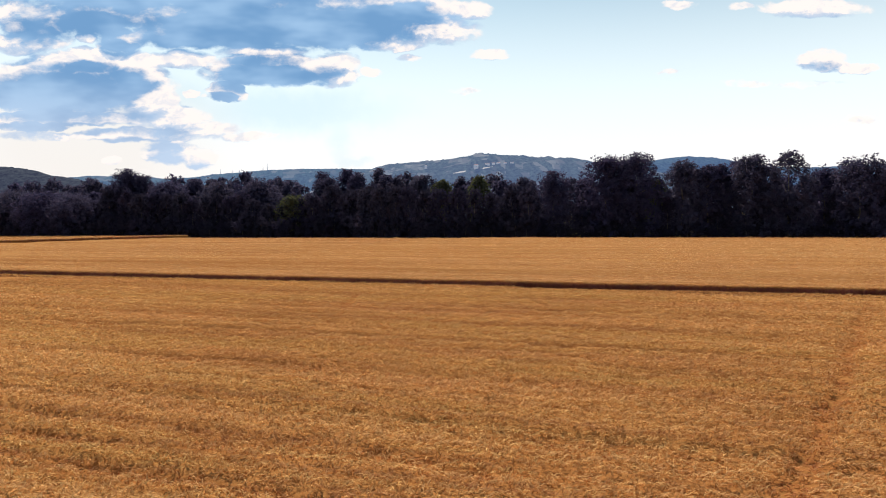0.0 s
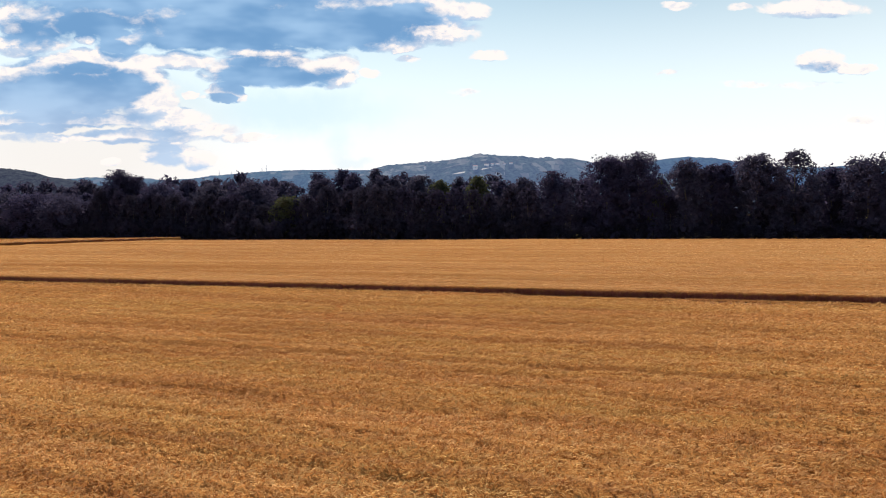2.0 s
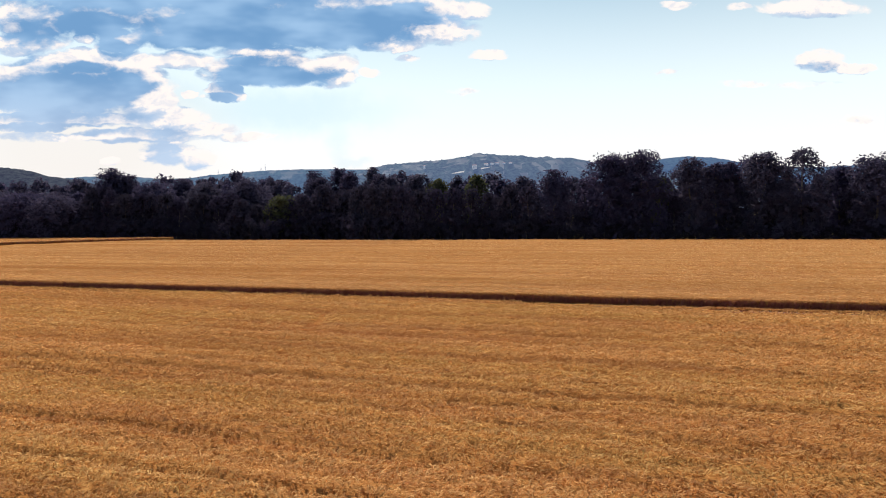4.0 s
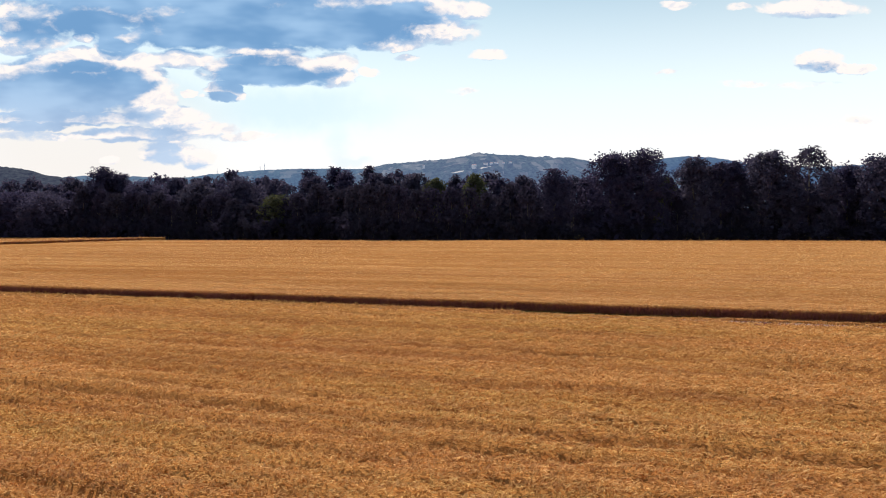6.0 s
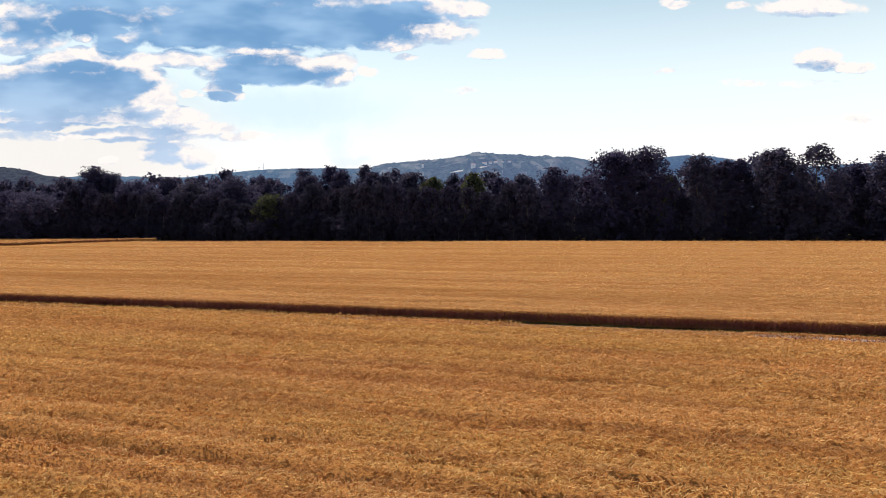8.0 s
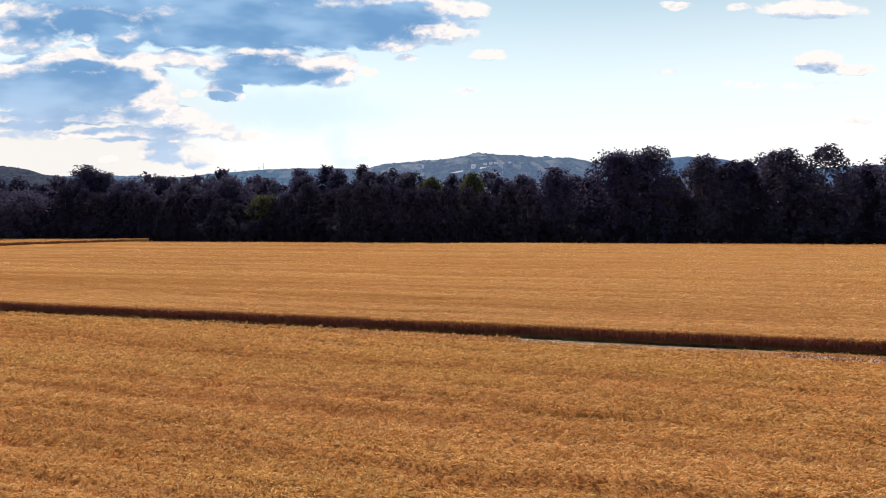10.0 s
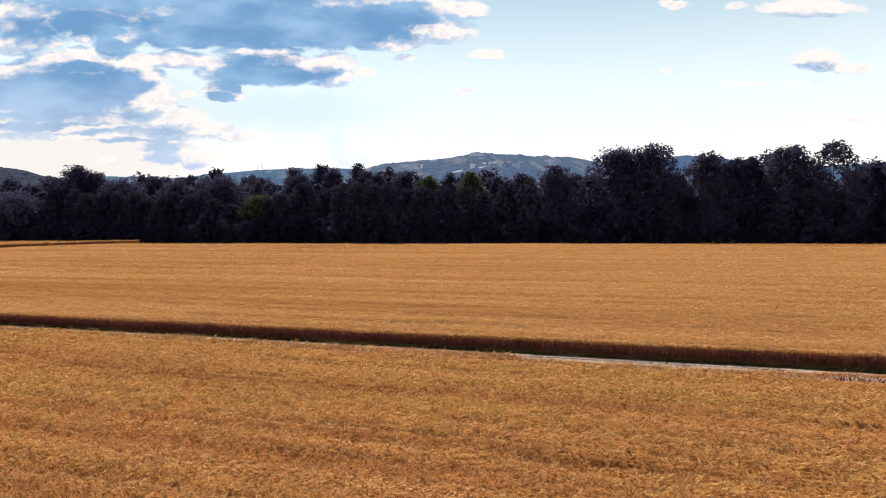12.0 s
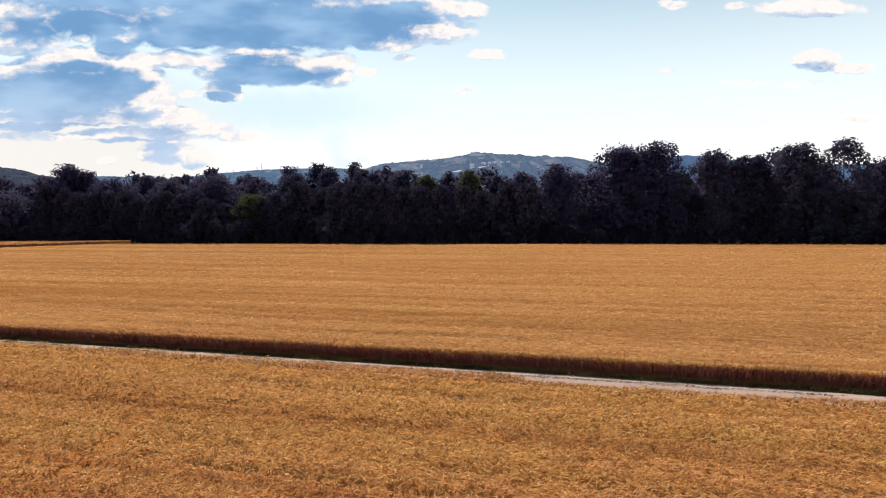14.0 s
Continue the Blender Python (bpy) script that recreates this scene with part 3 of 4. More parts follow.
def blades(name, s, p, z, length, width, mat, parent, droop=0.5, upright=0.7, wind=0.4, grow=1.0, slim=False):
    """Ears and leaves standing out of the crop, each bent over at its tip."""
    n = len(s)
    turn = 4 * np.pi * vnoise(s / 1.1, p / 0.8) + rng.normal(0, 1.3, n)
    lean = rng.normal(0, 0.3, n) + 0.6
    dx, dy = np.cos(turn) + wind, np.sin(turn) * (0.8 - 0.3 * wind)
    nrm = np.hypot(dx, dy) + 1e-6
    dx, dy = dx / nrm, dy / nrm
    L, W = length * rng.uniform(0.7, 1.35, n), width * rng.uniform(0.6, 1.4, n) * grow
    face = turn + rng.uniform(-0.9, 0.9, n) + np.pi / 2
    wx, wy = np.cos(face) * W / 2, np.sin(face) * W / 2
    base = np.stack([s, p, z], -1)
    mid = base + np.stack([dx * lean * L * 0.5, dy * lean * L * 0.5, L * upright], -1)
    tip = mid + np.stack([dx * L * droop, dy * L * droop, L * (0.32 - 0.5 * rng.random(n))], -1)
    side = np.stack([wx, wy, np.zeros(n)], -1)
    if slim:
        v = np.stack([base, mid + side, mid - side, tip], 1).reshape(-1, 3)
        o = np.arange(n)[:, None] * 4
        loops = np.concatenate([o, o + 1, o + 2, o + 2, o + 1, o + 3], 1).ravel()
        return child(name, mesh_of(name, v, loops, np.arange(2 * n) * 3, mat), parent, "", "stuff")
    v = np.stack([base - side * 0.7, base + side * 0.7, mid + side, mid - side, tip], 1).reshape(-1, 3)
    o = np.arange(n)[:, None] * 5
    loops = np.concatenate([o, o + 1, o + 2, o + 3, o + 3, o + 2, o + 4], 1).ravel()
    starts = np.stack([np.arange(n) * 7, np.arange(n) * 7 + 4], 1).ravel()
    return child(name, mesh_of(name, v, loops, starts, mat), parent, "", "stuff")


def edge_left(p):
    """The side strip past which the farther crop is cut by a slanting lane."""
    return -163.0 + (np.asarray(p) - 176.0) * 0.678


def cut_back(s):
    """Where the crop stands lower and farther back from the track (0 to 1)."""
    s = np.asarray(s, float)
    return np.clip((s + 10.8) / 0.8, 0, 1) * np.clip((5.5 - s) / 5, 0, 1)


def near_edge(s):
    return EDGE_P + 0.35 - 0.4 * cut_back(s) + 0.16 * (vnoise(np.asarray(s) / 2.5, np.asarray(s) * 0 + 31) - 0.5)


def scatter(s0, s1, p0, p1, per_m2):
    n = int((s1 - s0) * (p1 - p0) * per_m2)
    return rng.uniform(s0, s1, n), rng.uniform(p0, p1, n)


def field(label):
    ob = new("wheat_field")
    ob.matrix_basis = FIELD
    return tagged(ob, label, "wheat field", kind="stuff")


def wedge(s, p, spread, back):
    """Which places lie ahead of the flight, in a widening wedge."""
    x, y = CT * s + ST * p, -ST * s + CT * p
    return np.abs(x - 2 - 0.06 * y) + 3 * np.abs(rng.normal(size=len(s))) - 5 < spread * (y - back)


def thin(s, p, start, full):
    """Fewer, broader blades where the flight never comes near: which to keep, and how much broader."""
    x, y = CT * s + ST * p, -ST * s + CT * p
    near_by = np.maximum(np.maximum(14.0, np.abs(x - 2) / 0.76), y - 30.0)
    keep = np.minimum(1.0, full / near_by) ** start
    k = rng.random(len(s)) < keep
    return k, 1 / np.sqrt(keep)


def sow(name, s, p, full, power, depth, length, width, parent, upright=0.45, droop=0.8):
    k, grow = thin(s, p, power, full)
    k &= sparse(s, p)
    s, p, grow = s[k], p[k], grow[k]
    blades(name, s, p, crop_top(s, p) - depth, length, width, STRAW, parent, droop, upright, 0.5, grow, True)


near = field("ripe golden wheat field with wheel lines before the track")
stand("stems", lambda p: p * 0 - 150, lambda p: p * 0 + 120, np.concatenate([np.arange(-60, 6, 6.0), np.arange(6, EDGE_P - 0.03, 0.28)]), 300, near)
s, p = scatter(-75, 60, 2, EDGE_P + 0.7, 165)
k = wedge(s, p, 0.78, -5) & (p < near_edge(s)) & (p > 6 - 4 * rng.random(len(p)) ** 2)
sow("ears", s[k], p[k], 17.0, 1.5, 0.13, 0.185, 0.048, near, 0.42, 0.8)
s, p = scatter(-110, 90, -40, EDGE_P - 0.3, 1.1)
k = ~wedge(s, p, 0.78, -5) | (p < 5)
s, p = s[k], p[k]
blades("outer_ears", s, p, crop_top(s, p) - 0.16, 0.3, 0.15, STRAW, near, 0.8, 0.45, 0.9, 1.0, True)
s = rng.uniform(-90, 60, 15000)
p = near_edge(s) - rng.uniform(0, 0.35, 15000)
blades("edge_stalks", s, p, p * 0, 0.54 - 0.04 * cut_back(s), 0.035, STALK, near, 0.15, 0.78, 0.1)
blades("edge_ears", s, p, p * 0 + 0.53 - 0.06 * cut_back(s), 0.28, 0.04, STRAW, near, 0.8, 0.6, 0.5, 1.0, True)
s, p = scatter(-110, -10, EDGE_P - 0.3, EDGE_P + 0.4, 60)
k = (p < near_edge(s)) & (s < -10.5)
blades("strip_stalks", s[k], p[k], p[k] * 0, 0.79, 0.045, STRAW, near, 0.2, 0.78, 0.1)

far = field("ripe golden wheat field reaching to the wood")
stand("stems", edge_left, lambda p: p * 0 + 170, np.concatenate([WALL_P + 0.34 + np.arange(0, 28, 0.35), np.arange(90.0, 175.5, 0.6), [176.0]]), 300, far)
for p0, p1, per_m2, length, width in ((WALL_P + 0.1, 86, 74, 0.20, 0.048), (86, 176.3, 34, 0.27, 0.058)):
    s, p = scatter(-120, 90, p0, p1, per_m2)
    k = (s > edge_left(p) + 0.3) & wedge(s, p, 0.78, -5)
    sow("ears", s[k], p[k], 35.0, 1.9, 0.13, length, width, far, 0.36, 0.8)
s, p = scatter(-170, -60, 95, 176.3, 5.5)
k = (s > edge_left(p) + 0.3)
sow("far_ears", s[k], p[k], 400.0, 1.0, 0.13, 0.30, 0.12, far, 0.3, 0.9)
s = rng.uniform(-90, 60, 30000)
p = WALL_P + 0.12 * (vnoise(s / 1.5, s * 0 + 60) - 0.5) + rng.uniform(0, 0.4, 30000)
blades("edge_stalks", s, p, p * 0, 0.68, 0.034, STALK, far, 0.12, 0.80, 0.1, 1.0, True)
blades("edge_ears", s, p - 0.05, 0.56 + 0.26 * rng.random(len(s)) ** 0.4, 0.24, 0.036, STRAW, far, 0.7, 0.5, 0.3, 1.0, True)
s = rng.uniform(-160, 120, 12000)
p = 176.2 + rng.uniform(-0.6, 0.8, 12000) + 1.2 * (vnoise(s / 14, s * 0 + 2) - 0.5)
blades("wood_edge_stalks", s, p, p * 0, 0.85, 0.11, STRAW, far, 0.3, 0.75, 0.1)

side = field("ripe wheat field beyond a slanting lane")
# raised so that its edge shows past the nearer crop from the camera
side.matrix_basis = Matrix.Translation((0, 0, 0.6)) @ FIELD
stand("stems", lambda p: p * 0 - 330, lambda p: edge_left(p) - 3.0, np.concatenate([np.arange(90, 186, 1.5), [186.0]]), 120, side)
p = rng.uniform(90, 186, 20000)
s = edge_left(p) - 3.0 - rng.random(20000) ** 2 * 80
blades("ears", s, p, crop_top(s, p) - 0.2, 0.33, 0.11, STRAW, side, 0.75, 0.55, 0.5)
p = rng.uniform(95, 180, 7000)
s = edge_left(p) - 3.0 - rng.uniform(0, 0.5, 7000)
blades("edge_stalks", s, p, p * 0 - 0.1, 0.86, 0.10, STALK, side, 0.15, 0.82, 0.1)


def verge(label, lo, hi, n, tall, base=-0.02):
    s = rng.uniform(-110, 70, n)
    p = rng.uniform(lo, hi, n)
    k = vnoise(s / 2.2, p * 2) > 0.3
    ob = new("verge")
    ob.matrix_basis = FIELD
    tagged(ob, label, "grass", kind="stuff")
    blades("grass", s[k], p[k], p[k] * 0 + base, tall, 0.035, GRASS, ob, 0.5, 0.7, 0.1, 1.0, True)


verge("narrow dull green grass verge at the foot of the wheat", WALL_P - 0.68, WALL_P - 0.28, 26000, 0.20)
verge("sparse grass on the crown of the track", EDGE_P + 2.55, EDGE_P + 2.95, 22000, 0.055, 0.08)


# ---- wood ----
def tube(bm, a, b, r0, r1, sides=7):
    a, b = Vector(a), Vector(b)
    q = (b - a).to_track_quat("Z", "Y")
    rings = []
    for c, r in ((a, r0), (b, r1)):
        rings.append([bm.verts.new(c + q @ Vector((math.cos(2 * math.pi * i / sides) * r, math.sin(2 * math.pi * i / sides) * r, 0))) for i in range(sides)])
    for i in range(sides):
        bm.faces.new((rings[0][i], rings[0][(i + 1) % sides], rings[1][(i + 1) % sides], rings[1][i]))
    bm.faces.new(rings[1])


def unit(v):
    return v / (np.linalg.norm(v, axis=1)[:, None] + 1e-9)


def rhombs(r, P, normal, leaf):
    """Pointed leaves at P, facing along normal, turned at random in their planes."""
    u = unit(np.cross(normal, r.normal(size=P.shape)))
    w = np.cross(normal, u)
    L = leaf * r.uniform(0.6, 1.4, (len(P), 1))
    return np.stack([P - u * L * 0.6, P + w * L * 0.36 - u * L * 0.05, P + u * L * 0.6, P - w * L * 0.36 + u * L * 0.08], 1)


def crown_mesh(height, radius, skirt, lobes, count, leaf, seed, form="dome", leaves=None):
    """Leaves in tufts on many uneven boughs round a darker inner mass, and the boughs' middles for the limbs.
    form: dome, plume (upright feathery tips) or open (loose clumps with sky between them)."""
    r = np.random.default_rng(seed)
    k = ((np.arange(lobes) + r.random(lobes)) / lobes) ** 0.85
    full = (0.80 + 0.20 * np.sin(np.pi * np.minimum(k * 1.1, 1))) * np.sqrt(np.maximum(0.02, 1 - np.maximum(0, (k - 0.52) / 0.52) ** 2.2))
    if form == "plume":
        full *= 1 - 0.35 * np.maximum(0, k - 0.4)
    if form == "open":
        full *= 1 - 0.25 * np.maximum(0, k - 0.4)
    if form == "open":
        k = k * 0.94
    a = np.arange(lobes) * 2.39996 + r.uniform(-0.5, 0.5, lobes)
    swell = 1 + 0.16 * np.sin(2 * a + r.uniform(0, 6)) + 0.10 * np.sin(3 * a + 5 * k + r.uniform(0, 6))
    size = np.maximum(0.9, radius * r.uniform(0.19, 0.36, lobes))
    if form == "open":
        size = np.where(k > 0.5, size * 0.62, size)
    d = np.maximum(0.0, radius * full * swell - size * 0.8) * np.sqrt(r.uniform(0.45, 1.0, lobes))
    top = height * (1 - 0.16 * (d / radius) ** 2 - 0.05 * r.random(lobes))
    z = np.minimum((skirt + (1 - skirt) * k) * height, top - size * r.uniform(0.85, 1.2, lobes))
    C = np.stack([np.cos(a) * d, np.sin(a) * d, z], -1)
    # twigs on each bough, then leaves round each twig
    tuft = 7
    share = size ** 1.7
    n_twigs = np.maximum(5, (share / share.sum() * count / tuft).astype(int))
    idx = np.repeat(np.arange(lobes), n_twigs)
    out = unit(C[idx] - np.array([0, 0, height * 0.45])) * np.array([1, 1, 0.7])
    dirs = unit(r.normal(size=(len(idx), 3)) + 0.55 * out + np.array([0, 0, 0.15]))
    stretch = np.where(r.random(len(idx)) < 0.07, 1.22, 1.0)
    T = C[idx] + dirs * (size[idx] * r.uniform(0.5, 1.06, len(idx)) * stretch)[:, None] * np.array([1, 1, 1.15 if form != "open" else 0.95])
    if form == "plume":
        T[:, 2] += np.where((k[idx] > 0.55) & (dirs[:, 2] > 0.4), r.exponential(0.55, len(idx)), 0)
    idx2 = np.repeat(np.arange(len(T)), tuft)
    P = T[idx2] + r.normal(size=(len(idx2), 3)) * (0.10 + size[idx][idx2] * 0.13)[:, None]
    P[:, 2] = np.clip(P[:, 2], 0.2, height * 1.02)
    face = unit(dirs[idx2] * 0.7 + np.array([0, 0, 0.55]) + r.normal(size=P.shape) * 0.6)
    v = rhombs(r, P, face, leaf)
    # the shaded inner mass
    n_in = max(40, count // 24)
    ki = r.random(n_in)
    if form == "open":
        ki *= 0.62
    wide = radius * 0.62 * np.sqrt(np.maximum(0.0, 1 - np.maximum(0, (ki - 0.45) / 0.5) ** 2)) * np.sqrt(r.random(n_in))
    ai = r.uniform(0, 6.283, n_in)
    Q = np.stack([np.cos(ai) * wide, np.sin(ai) * wide, height * (0.03 + 0.86 * ki)], -1)
    inner = rhombs(r, Q, unit(r.normal(size=Q.shape)), 0.9 + 0.12 * radius)
    v = np.concatenate([v, inner]).reshape(-1, 3)
    v[:, 2] = np.maximum(v[:, 2], 0.05)
    return quads("crown", v, np.arange(len(v)).reshape(-1, 4), leaves or LEAF), C


def make_tree(name, height, radius, label, category, skirt=0.06, lobes=40, count=6000, leaf=0.5, seed=1, form="dome", limbs=5, leaves=None):
    ob = tagged(new(name), label, category, "trees of the wood" if name == "tree" else "shrubs along the wood")
    me, C = crown_mesh(height, radius, skirt, lobes, count, leaf, seed, form, leaves)
    r = random.Random(seed)
    bm = bmesh.new()
    pts = [Vector((0, 0, -0.3))]
    for i in range(1, 5):
        pts.append(Vector((r.uniform(-0.35, 0.35), r.uniform(-0.35, 0.35), height * 0.86 * i / 4)))
    thick = 0.014 * height + 0.05
    for i in range(4):
        tube(bm, pts[i], pts[i + 1], thick * (1 - i * 0.23), thick * (1 - (i + 1) * 0.23))
    part("trunk", bm, BARK, ob)
    for c in C[:: max(1, len(C) // max(1, limbs))][:limbs]:
        bm = bmesh.new()
        z = max(1.0, c[2] - radius * 0.5)
        i = min(3, int(z / (height * 0.86) * 4))
        root = pts[i].lerp(pts[i + 1], z / (height * 0.86) * 4 - i)
        knee = root.lerp(Vector(c), 0.55) + Vector((0, 0, -0.3))
        tube(bm, root, knee, thick * 0.35, thick * 0.22, 5)
        tube(bm, knee, c, thick * 0.22, thick * 0.08, 5)
        part("limb", bm, BARK, ob)
    child("crown", me, ob)
    return ob


# along the wood, across it, height, half width
LEFT = [(-261, 196, 20.7, 12.4), (-241, 194, 19.7, 10.2), (-226, 196, 18.7, 11.3), (-208, 207, 28.4, 8.3), (-202, 209, 26.7, 6.1), (-187, 207, 23.0, 9.3),
        (-160, 205, 21.7, 6.9), (-143, 208, 23.2, 9.1), (-121, 198, 16.1, 6.2), (-117, 214, 24.8, 5.6), (-108, 218, 25.9, 6.5), (-95, 220, 25.8, 5.5),
        (-83, 208, 22.1, 4.3), (-73, 208, 22.8, 5.4), (-64, 205, 20.6, 4.9), (-60, 215, 21.4, 4.2), (-50, 203, 21.1, 4.8), (-112, 209, 23.0, 6.0), (-101, 212, 24.0, 6.0), (-89, 213, 22.6, 5.4)]
RIGHT = [(-42, 203, 19.7, 4.3), (-35, 206, 20.4, 4.8), (-24, 200, 21.1, 7.3), (-15, 205, 19.2, 3.9), (-7, 200, 26.3, 8.0), (2, 199, 26.8, 8.0), (8, 205, 18.9, 4.3),
         (16, 198, 23.5, 6.3), (23, 200, 22.4, 4.6), (27, 203, 22.8, 4.7), (35, 198, 24.5, 7.2), (45, 197, 25.8, 7.8), (56, 204, 20.8, 5.2), (63, 197, 23.1, 8.3),
         (72, 198, 21.6, 8.0), (-190, 228, 24.8, 7.9), (-148, 240, 23.7, 5.9)]
for i, (s, p, h, r) in enumerate(LEFT + RIGHT):
    if h > 24:
        label = "tall dark broadleaf tree standing above the wood"
    elif h < 19 and s > -200:
        label = "low yellowish-green tree at the wood's edge"
    else:
        label = "dense dark green broadleaf tree in the wood"
    pale = (h < 19 and s > -200) or (s, p) in ((-50, 203), (-64, 205))
    if pale:
        label = "yellowish-green tree at the edge of the dark wood"
    form = "open" if (s, p) == (45, 197) else "plume" if p > 211 or (s, p) in ((-208, 207), (-24, 200)) else "dome"
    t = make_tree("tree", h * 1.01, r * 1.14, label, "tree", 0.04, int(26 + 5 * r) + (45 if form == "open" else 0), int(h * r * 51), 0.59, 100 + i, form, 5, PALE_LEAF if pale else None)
    t.matrix_basis = Matrix.Translation(to_world(s, p))

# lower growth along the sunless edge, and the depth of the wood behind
SHRUBS = [make_tree("shrub", 7.0, 4.6, "shrub at the foot of the wood, shade put in its leaf colour", "shrub", 0.02, 26, 1200, 0.55, 400 + i, "dome", 2, SHADE_LEAF) for i in range(3)]
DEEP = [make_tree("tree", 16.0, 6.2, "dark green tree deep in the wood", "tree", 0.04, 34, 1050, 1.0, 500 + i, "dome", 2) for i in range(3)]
FRONT = [make_tree("tree", 16.0, 6.2, "tree at the wood's edge, shade put in its leaf colour", "tree", 0.03, 64, 2300, 0.68, 540 + i, "dome", 2, SHADE_LEAF) for i in range(3)]
SKYLINE = sorted((q[0], q[2]) for q in LEFT + RIGHT if q[1] < 212)
used = set()


def place(protos, s, p, scale, tall=1.0):
    ob = protos[random.randrange(3)]
    m = Matrix.Translation(to_world(s, p)) @ Matrix.Rotation(random.uniform(0, 6.28), 4, "Z") @ Matrix.Diagonal((scale, scale, scale * tall, 1))
    if id(ob) in used:
        ob = copy_thing(ob, m)
    used.add(id(ob))
    ob.matrix_basis = m


def wood_edge(s):
    return WOOD_P + 2.5 + (6.0 if s < -90 else 0.0) + 2.0 * math.sin(s * 0.11)


def low_skyline(s):
    return min(np.interp(s + d, [q[0] for q in SKYLINE], [q[1] for q in SKYLINE]) for d in (-5, 0, 5))


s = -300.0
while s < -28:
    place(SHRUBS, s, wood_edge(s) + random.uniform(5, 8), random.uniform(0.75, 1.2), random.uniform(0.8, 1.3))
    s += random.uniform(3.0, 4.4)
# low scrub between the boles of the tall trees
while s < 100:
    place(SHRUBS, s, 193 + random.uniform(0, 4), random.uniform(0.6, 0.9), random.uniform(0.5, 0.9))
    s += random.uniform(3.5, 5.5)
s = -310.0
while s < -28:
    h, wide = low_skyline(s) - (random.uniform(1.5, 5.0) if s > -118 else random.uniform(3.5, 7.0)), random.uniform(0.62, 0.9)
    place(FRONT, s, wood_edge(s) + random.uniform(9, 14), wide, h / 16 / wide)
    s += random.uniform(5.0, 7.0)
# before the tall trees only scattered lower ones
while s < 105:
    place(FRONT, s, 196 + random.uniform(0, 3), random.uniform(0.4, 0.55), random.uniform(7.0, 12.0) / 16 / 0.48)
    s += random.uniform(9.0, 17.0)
s = -330.0
while s < 110:
    h = low_skyline(s) - (random.uniform(-2.2, 0.4) if -118 < s < -18 else random.uniform(0.3, 2.5))
    place(DEEP, s, random.uniform(212, 219), random.uniform(0.8, 1.05), h / 16 / 0.93)
    s += random.uniform(6.0, 7.5)
s = -340.0
while s < 120:
    h = low_skyline(s) - random.uniform(0.5, 4.0)
    place(DEEP, s, random.uniform(226, 240), random.uniform(0.9, 1.15), h / 16)
    s += random.uniform(10.0, 12.0)


# a farther belt of taller trees past the open corner
s = -370.0
while s < -170:
    place(DEEP, s, random.uniform(268, 292), random.uniform(1.1, 1.4), random.uniform(28.0, 30.5) / 16 / 1.25)
    s += random.uniform(6.0, 9.0)


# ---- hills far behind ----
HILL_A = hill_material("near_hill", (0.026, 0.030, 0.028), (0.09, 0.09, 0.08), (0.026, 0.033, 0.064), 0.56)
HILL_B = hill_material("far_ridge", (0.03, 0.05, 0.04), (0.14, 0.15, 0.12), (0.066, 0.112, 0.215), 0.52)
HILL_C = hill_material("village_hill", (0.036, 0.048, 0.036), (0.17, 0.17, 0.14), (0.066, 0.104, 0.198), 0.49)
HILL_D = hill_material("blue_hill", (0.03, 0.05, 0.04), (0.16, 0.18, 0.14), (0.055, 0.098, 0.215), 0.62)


def hill(name, label, profile, y, depth, mat, rough):
    xs = np.linspace(profile[0][0], profile[-1][0], 260)
    top = np.interp(xs, [q[0] for q in profile], [q[1] for q in profile])
    ker = np.ones(7) / 7
    top = np.convolve(np.pad(top, 3, mode="edge"), ker, "valid")
    k = np.linspace(-1, 1, 41)
    X, K = np.meshgrid(xs, k)
    shape = np.cos(K * math.pi / 2) ** 1.2
    Z = top[None, :] * shape
    Z = Z + rough * (vnoise(X / 60, K * 12) - 0.5) * (1 - np.abs(K)) * (np.abs(K) > 0.05)
    Z = Z + 10 * np.maximum(0, vnoise(X / 13, K * 40 + 9) - 0.4) * shape * (vnoise(X / 90, K * 6) > 0.35)
    Y = y + K * depth + 60 * (vnoise(X / 300, K * 0) - 0.5)
    v = np.stack([X, Y, np.where(np.abs(K) > 0.99, -2, Z)], -1).reshape(-1, 3)
    i, j = np.meshgrid(np.arange(259), np.arange(40))
    a = (j * 260 + i).ravel()
    ob = new(name, quads(name, v, np.stack([a, a + 1, a + 261, a + 260], -1), mat, True))
    return tagged(ob, label, "hill", kind="structure")


def at_depth(profile, y):
    """The same skyline brought to another distance."""
    return [(x * y / 3000, 8 + (z - 8) * y / 3000) for x, z in profile]


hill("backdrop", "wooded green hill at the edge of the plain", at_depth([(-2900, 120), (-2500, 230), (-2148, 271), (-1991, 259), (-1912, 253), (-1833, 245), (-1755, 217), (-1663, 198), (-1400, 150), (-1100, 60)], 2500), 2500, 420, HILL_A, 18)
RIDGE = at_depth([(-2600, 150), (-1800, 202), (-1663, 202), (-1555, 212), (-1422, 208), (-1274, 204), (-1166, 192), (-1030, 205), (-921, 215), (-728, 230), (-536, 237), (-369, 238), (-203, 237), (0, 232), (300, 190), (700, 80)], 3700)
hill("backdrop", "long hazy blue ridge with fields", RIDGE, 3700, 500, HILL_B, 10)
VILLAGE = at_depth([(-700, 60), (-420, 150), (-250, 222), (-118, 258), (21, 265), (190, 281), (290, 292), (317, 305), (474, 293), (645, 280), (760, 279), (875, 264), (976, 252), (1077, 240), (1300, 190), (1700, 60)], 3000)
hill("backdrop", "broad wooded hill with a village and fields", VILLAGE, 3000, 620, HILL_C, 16)
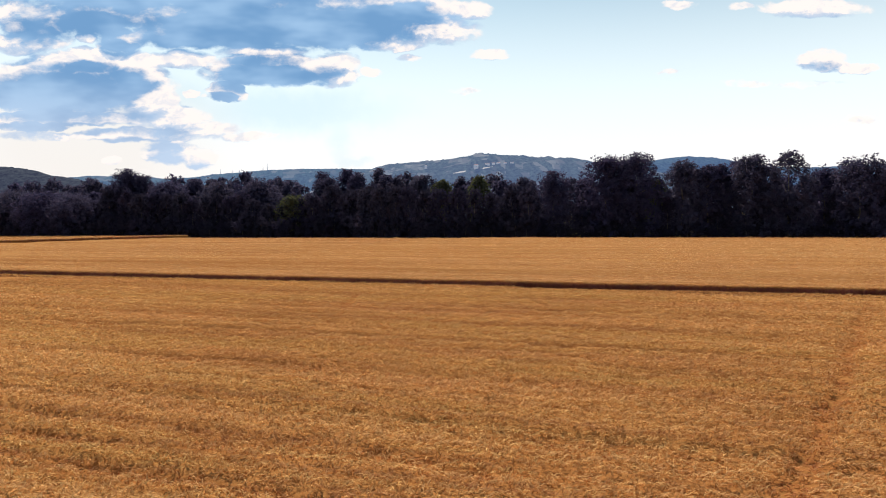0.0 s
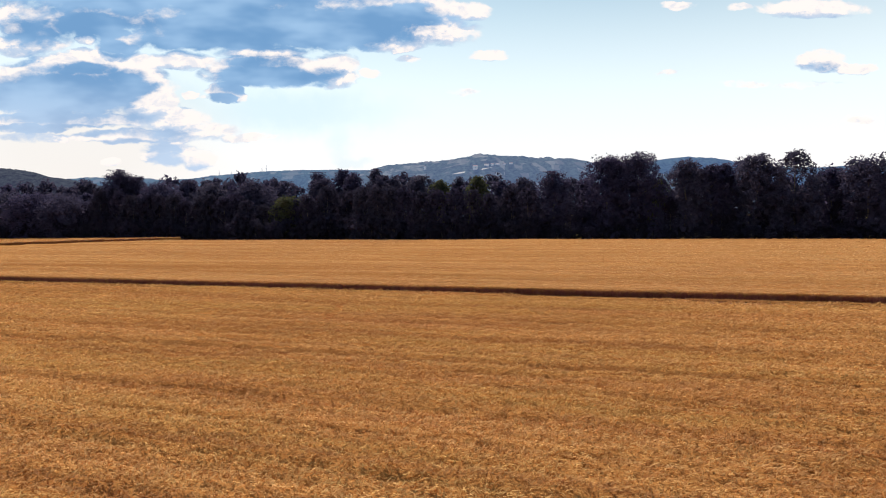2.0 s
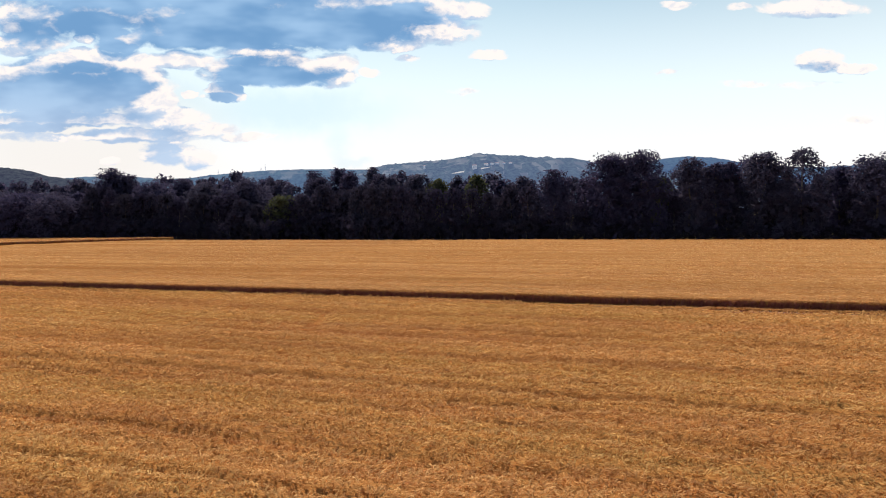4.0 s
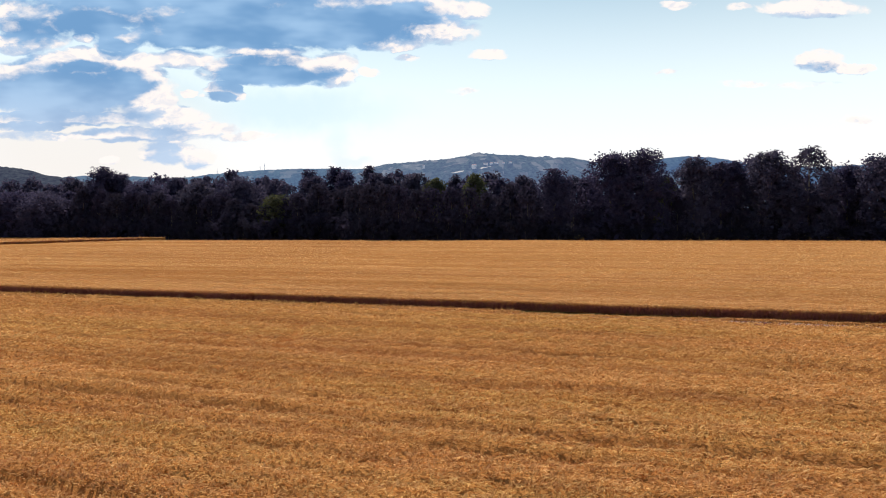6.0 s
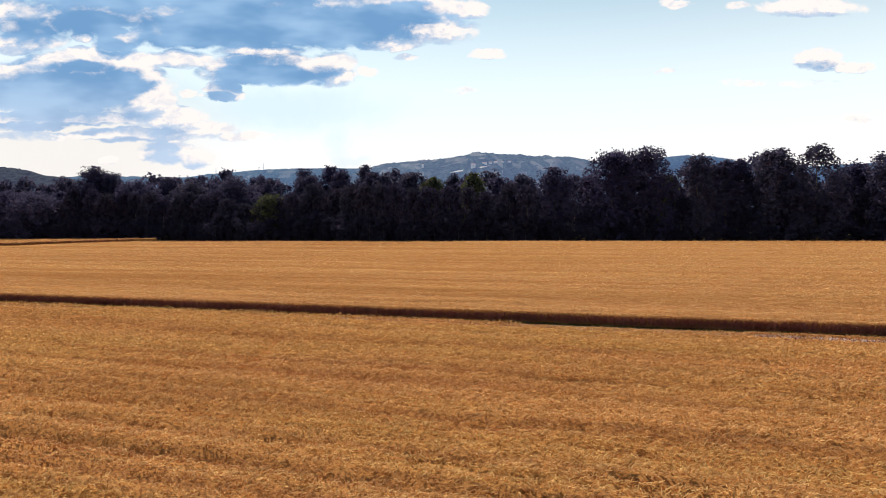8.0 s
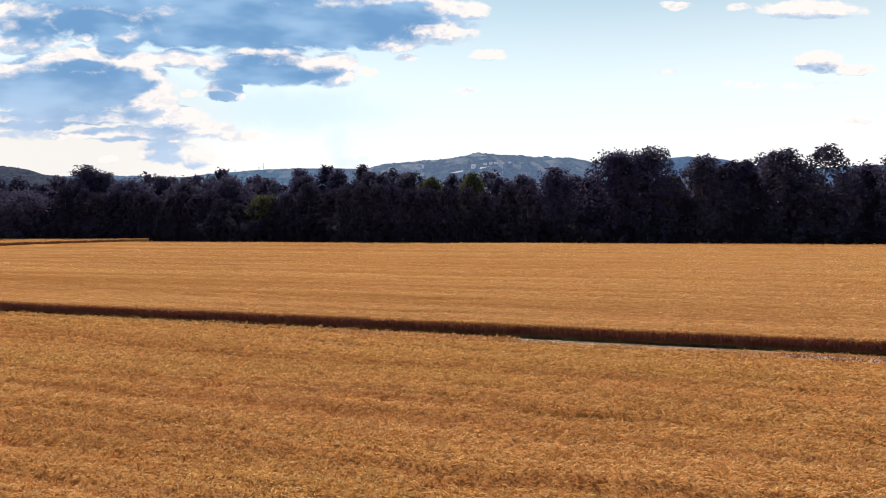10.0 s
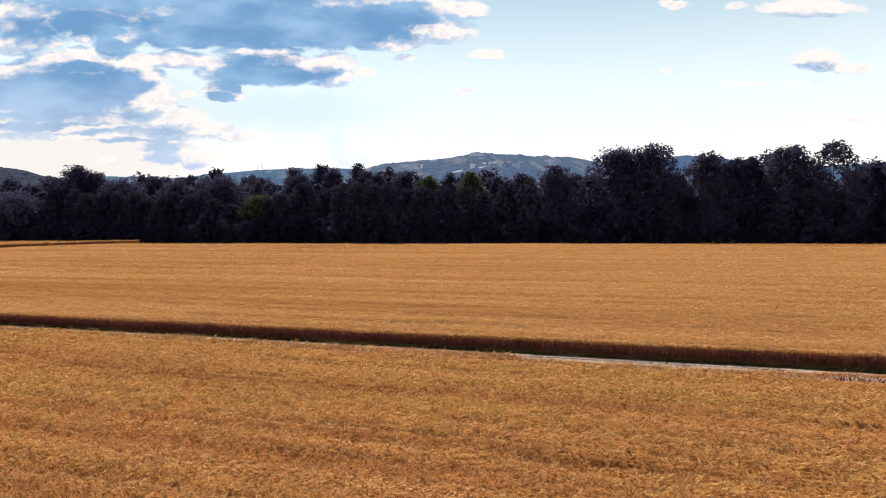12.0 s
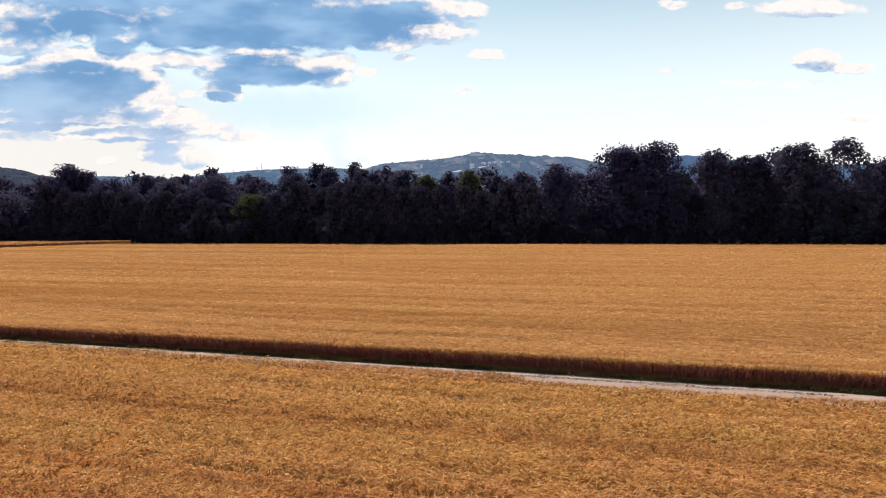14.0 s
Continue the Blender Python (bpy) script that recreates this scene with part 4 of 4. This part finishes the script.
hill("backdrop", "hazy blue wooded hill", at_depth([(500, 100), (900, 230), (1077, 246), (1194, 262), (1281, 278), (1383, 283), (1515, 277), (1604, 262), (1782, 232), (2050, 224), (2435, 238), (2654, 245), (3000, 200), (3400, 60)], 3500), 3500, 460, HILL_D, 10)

# ---- farms on the hillside, masts on the ridge ----
PLASTER = plain_material("pale_plaster", (0.70, 0.67, 0.63), 0.8, 1.0)
TILES = plain_material("clay_tiles", (0.32, 0.16, 0.11), 0.8, 1.0)
PANES = plain_material("dark_panes", (0.04, 0.05, 0.06), 0.2, 1.0)
STEEL = plain_material("grey_steel", (0.25, 0.26, 0.28), 0.6, 1.0, (0.08, 0.12, 0.2))
STUBBLE = plain_material("pale_stubble", (0.55, 0.49, 0.40), 0.9, 1.0)


def on_hill(x, z):
    """Where the line of sight that reaches (x, z) at 3000 m first meets the village hill."""
    for i in range(2000):
        k = -1 + i / 2000
        y = 3000 + k * 620
        xx = x * y / 3000
        top = float(np.interp(xx, [q[0] for q in VILLAGE], [q[1] for q in VILLAGE])) * math.cos(k * math.pi / 2) ** 1.2
        if top > 8 + (z - 8) * y / 3000:
            break
    return Vector((xx, y, top))


def box(bm, lo, hi):
    g = bmesh.ops.create_cube(bm, size=1)
    for v in g["verts"]:
        v.co = Vector([(a + b) / 2 + c * (b - a) for a, b, c in zip(lo, hi, v.co)])


def farmhouse(x, z, w, d, h, turn):
    ob = tagged(new("farmhouse"), "pale plastered farmhouse with a clay roof on the hill", "house", "houses on the hill")
    ob.matrix_basis = Matrix.Translation(on_hill(x, z) + Vector((0, -20, 2))) @ Matrix.Rotation(turn, 4, "Z")
    bm = bmesh.new()
    box(bm, (-w / 2, -d / 2, -12), (w / 2, d / 2, h))
    wall = part("wall", bm, PLASTER, ob)
    bm = bmesh.new()
    e = 0.6
    pts = [(-w / 2 - e, -d / 2 - e, h), (w / 2 + e, -d / 2 - e, h), (w / 2 + e, d / 2 + e, h), (-w / 2 - e, d / 2 + e, h), (-w / 2 - e, 0, h + d * 0.28), (w / 2 + e, 0, h + d * 0.28)]
    vs = [bm.verts.new(q) for q in pts]
    for f in ((0, 1, 5, 4), (2, 3, 4, 5), (0, 4, 3), (1, 2, 5), (3, 2, 1, 0)):
        bm.faces.new([vs[i] for i in f])
    part("roof", bm, TILES, ob)
    for i in range(max(2, int(w / 5))):
        bm = bmesh.new()
        cx = -w / 2 + w * (i + 0.5) / max(2, int(w / 5))
        box(bm, (cx - 0.6, -d / 2 - 0.08, h * 0.35), (cx + 0.6, -d / 2 + 0.1, h * 0.65))
        part("window", bm, PANES, wall)


for x, z, w, d, h, turn in ((309, 229, 15, 11, 13, 0.1), (366, 249, 26, 10, 7, -0.2), (395, 251, 18, 10, 7, 0.3), (420, 252, 22, 10, 8, 0.0), (455, 253, 16, 9, 6, 0.2), (488, 254, 20, 10, 7, -0.1),
                            (60, 244, 12, 8, 5, 0.2)):
    k = 1.25 if h > 10 else 0.75
    farmhouse(x, z, w * k, d * k, h * k, turn)


def plot(x, z, w, rise, n=14):
    """A pale stubble field draped on the slope."""
    bm = bmesh.new()
    rows = []
    for j in range(4):
        row = []
        for i in range(n):
            k = i / (n - 1)
            q = on_hill(x + (k - 0.5) * w, z + rise * (k - 0.5) + (j / 3 - 0.5) * 7 * math.sin(math.pi * min(max(k, 0.06), 0.94)))
            row.append(bm.verts.new(q + Vector((0, -14.0, 5.0))))
        rows.append(row)
    for j in range(3):
        for i in range(n - 1):
            bm.faces.new((rows[j][i], rows[j][i + 1], rows[j + 1][i + 1], rows[j + 1][i]))
    ob = part("ground", bm, STUBBLE, None)
    tagged(ob, "pale stubble field on the hillside", "field", kind="structure")


for x, z, w, rise in ((330, 226, 130, 22), (500, 200, 90, -4), (240, 212, 90, 14)):
    plot(x, z, w, rise)


def mast(x, height, arms):
    """A slim lattice mast on the ridge, with cross arms."""
    y = 3700
    xx = x * y / 3000
    foot = float(np.interp(xx, [q[0] for q in RIDGE], [q[1] for q in RIDGE])) - 4
    ob = tagged(new("radio_mast"), "slim grey steel radio mast on the ridge", "mast", "masts on the ridge")
    ob.matrix_basis = Matrix.Translation((xx, y, foot))
    bm = bmesh.new()
    tube(bm, (0, 0, 0), (0, 0, height), 1.5, 0.6, 6)
    part("pole", bm, STEEL, ob)
    for i in range(arms):
        bm = bmesh.new()
        h = height * (0.55 + 0.18 * i)
        tube(bm, (-4.0 + i, 0, h), (4.0 - i, 0, h), 0.8, 0.8, 6)
        part("cross_arm", bm, STEEL, ob)


for x, height, arms in ((-947, 42, 1), (-888, 26, 1), (-855, 26, 2), (-740, 34, 2), (-719, 50, 3)):
    mast(x, height, arms)
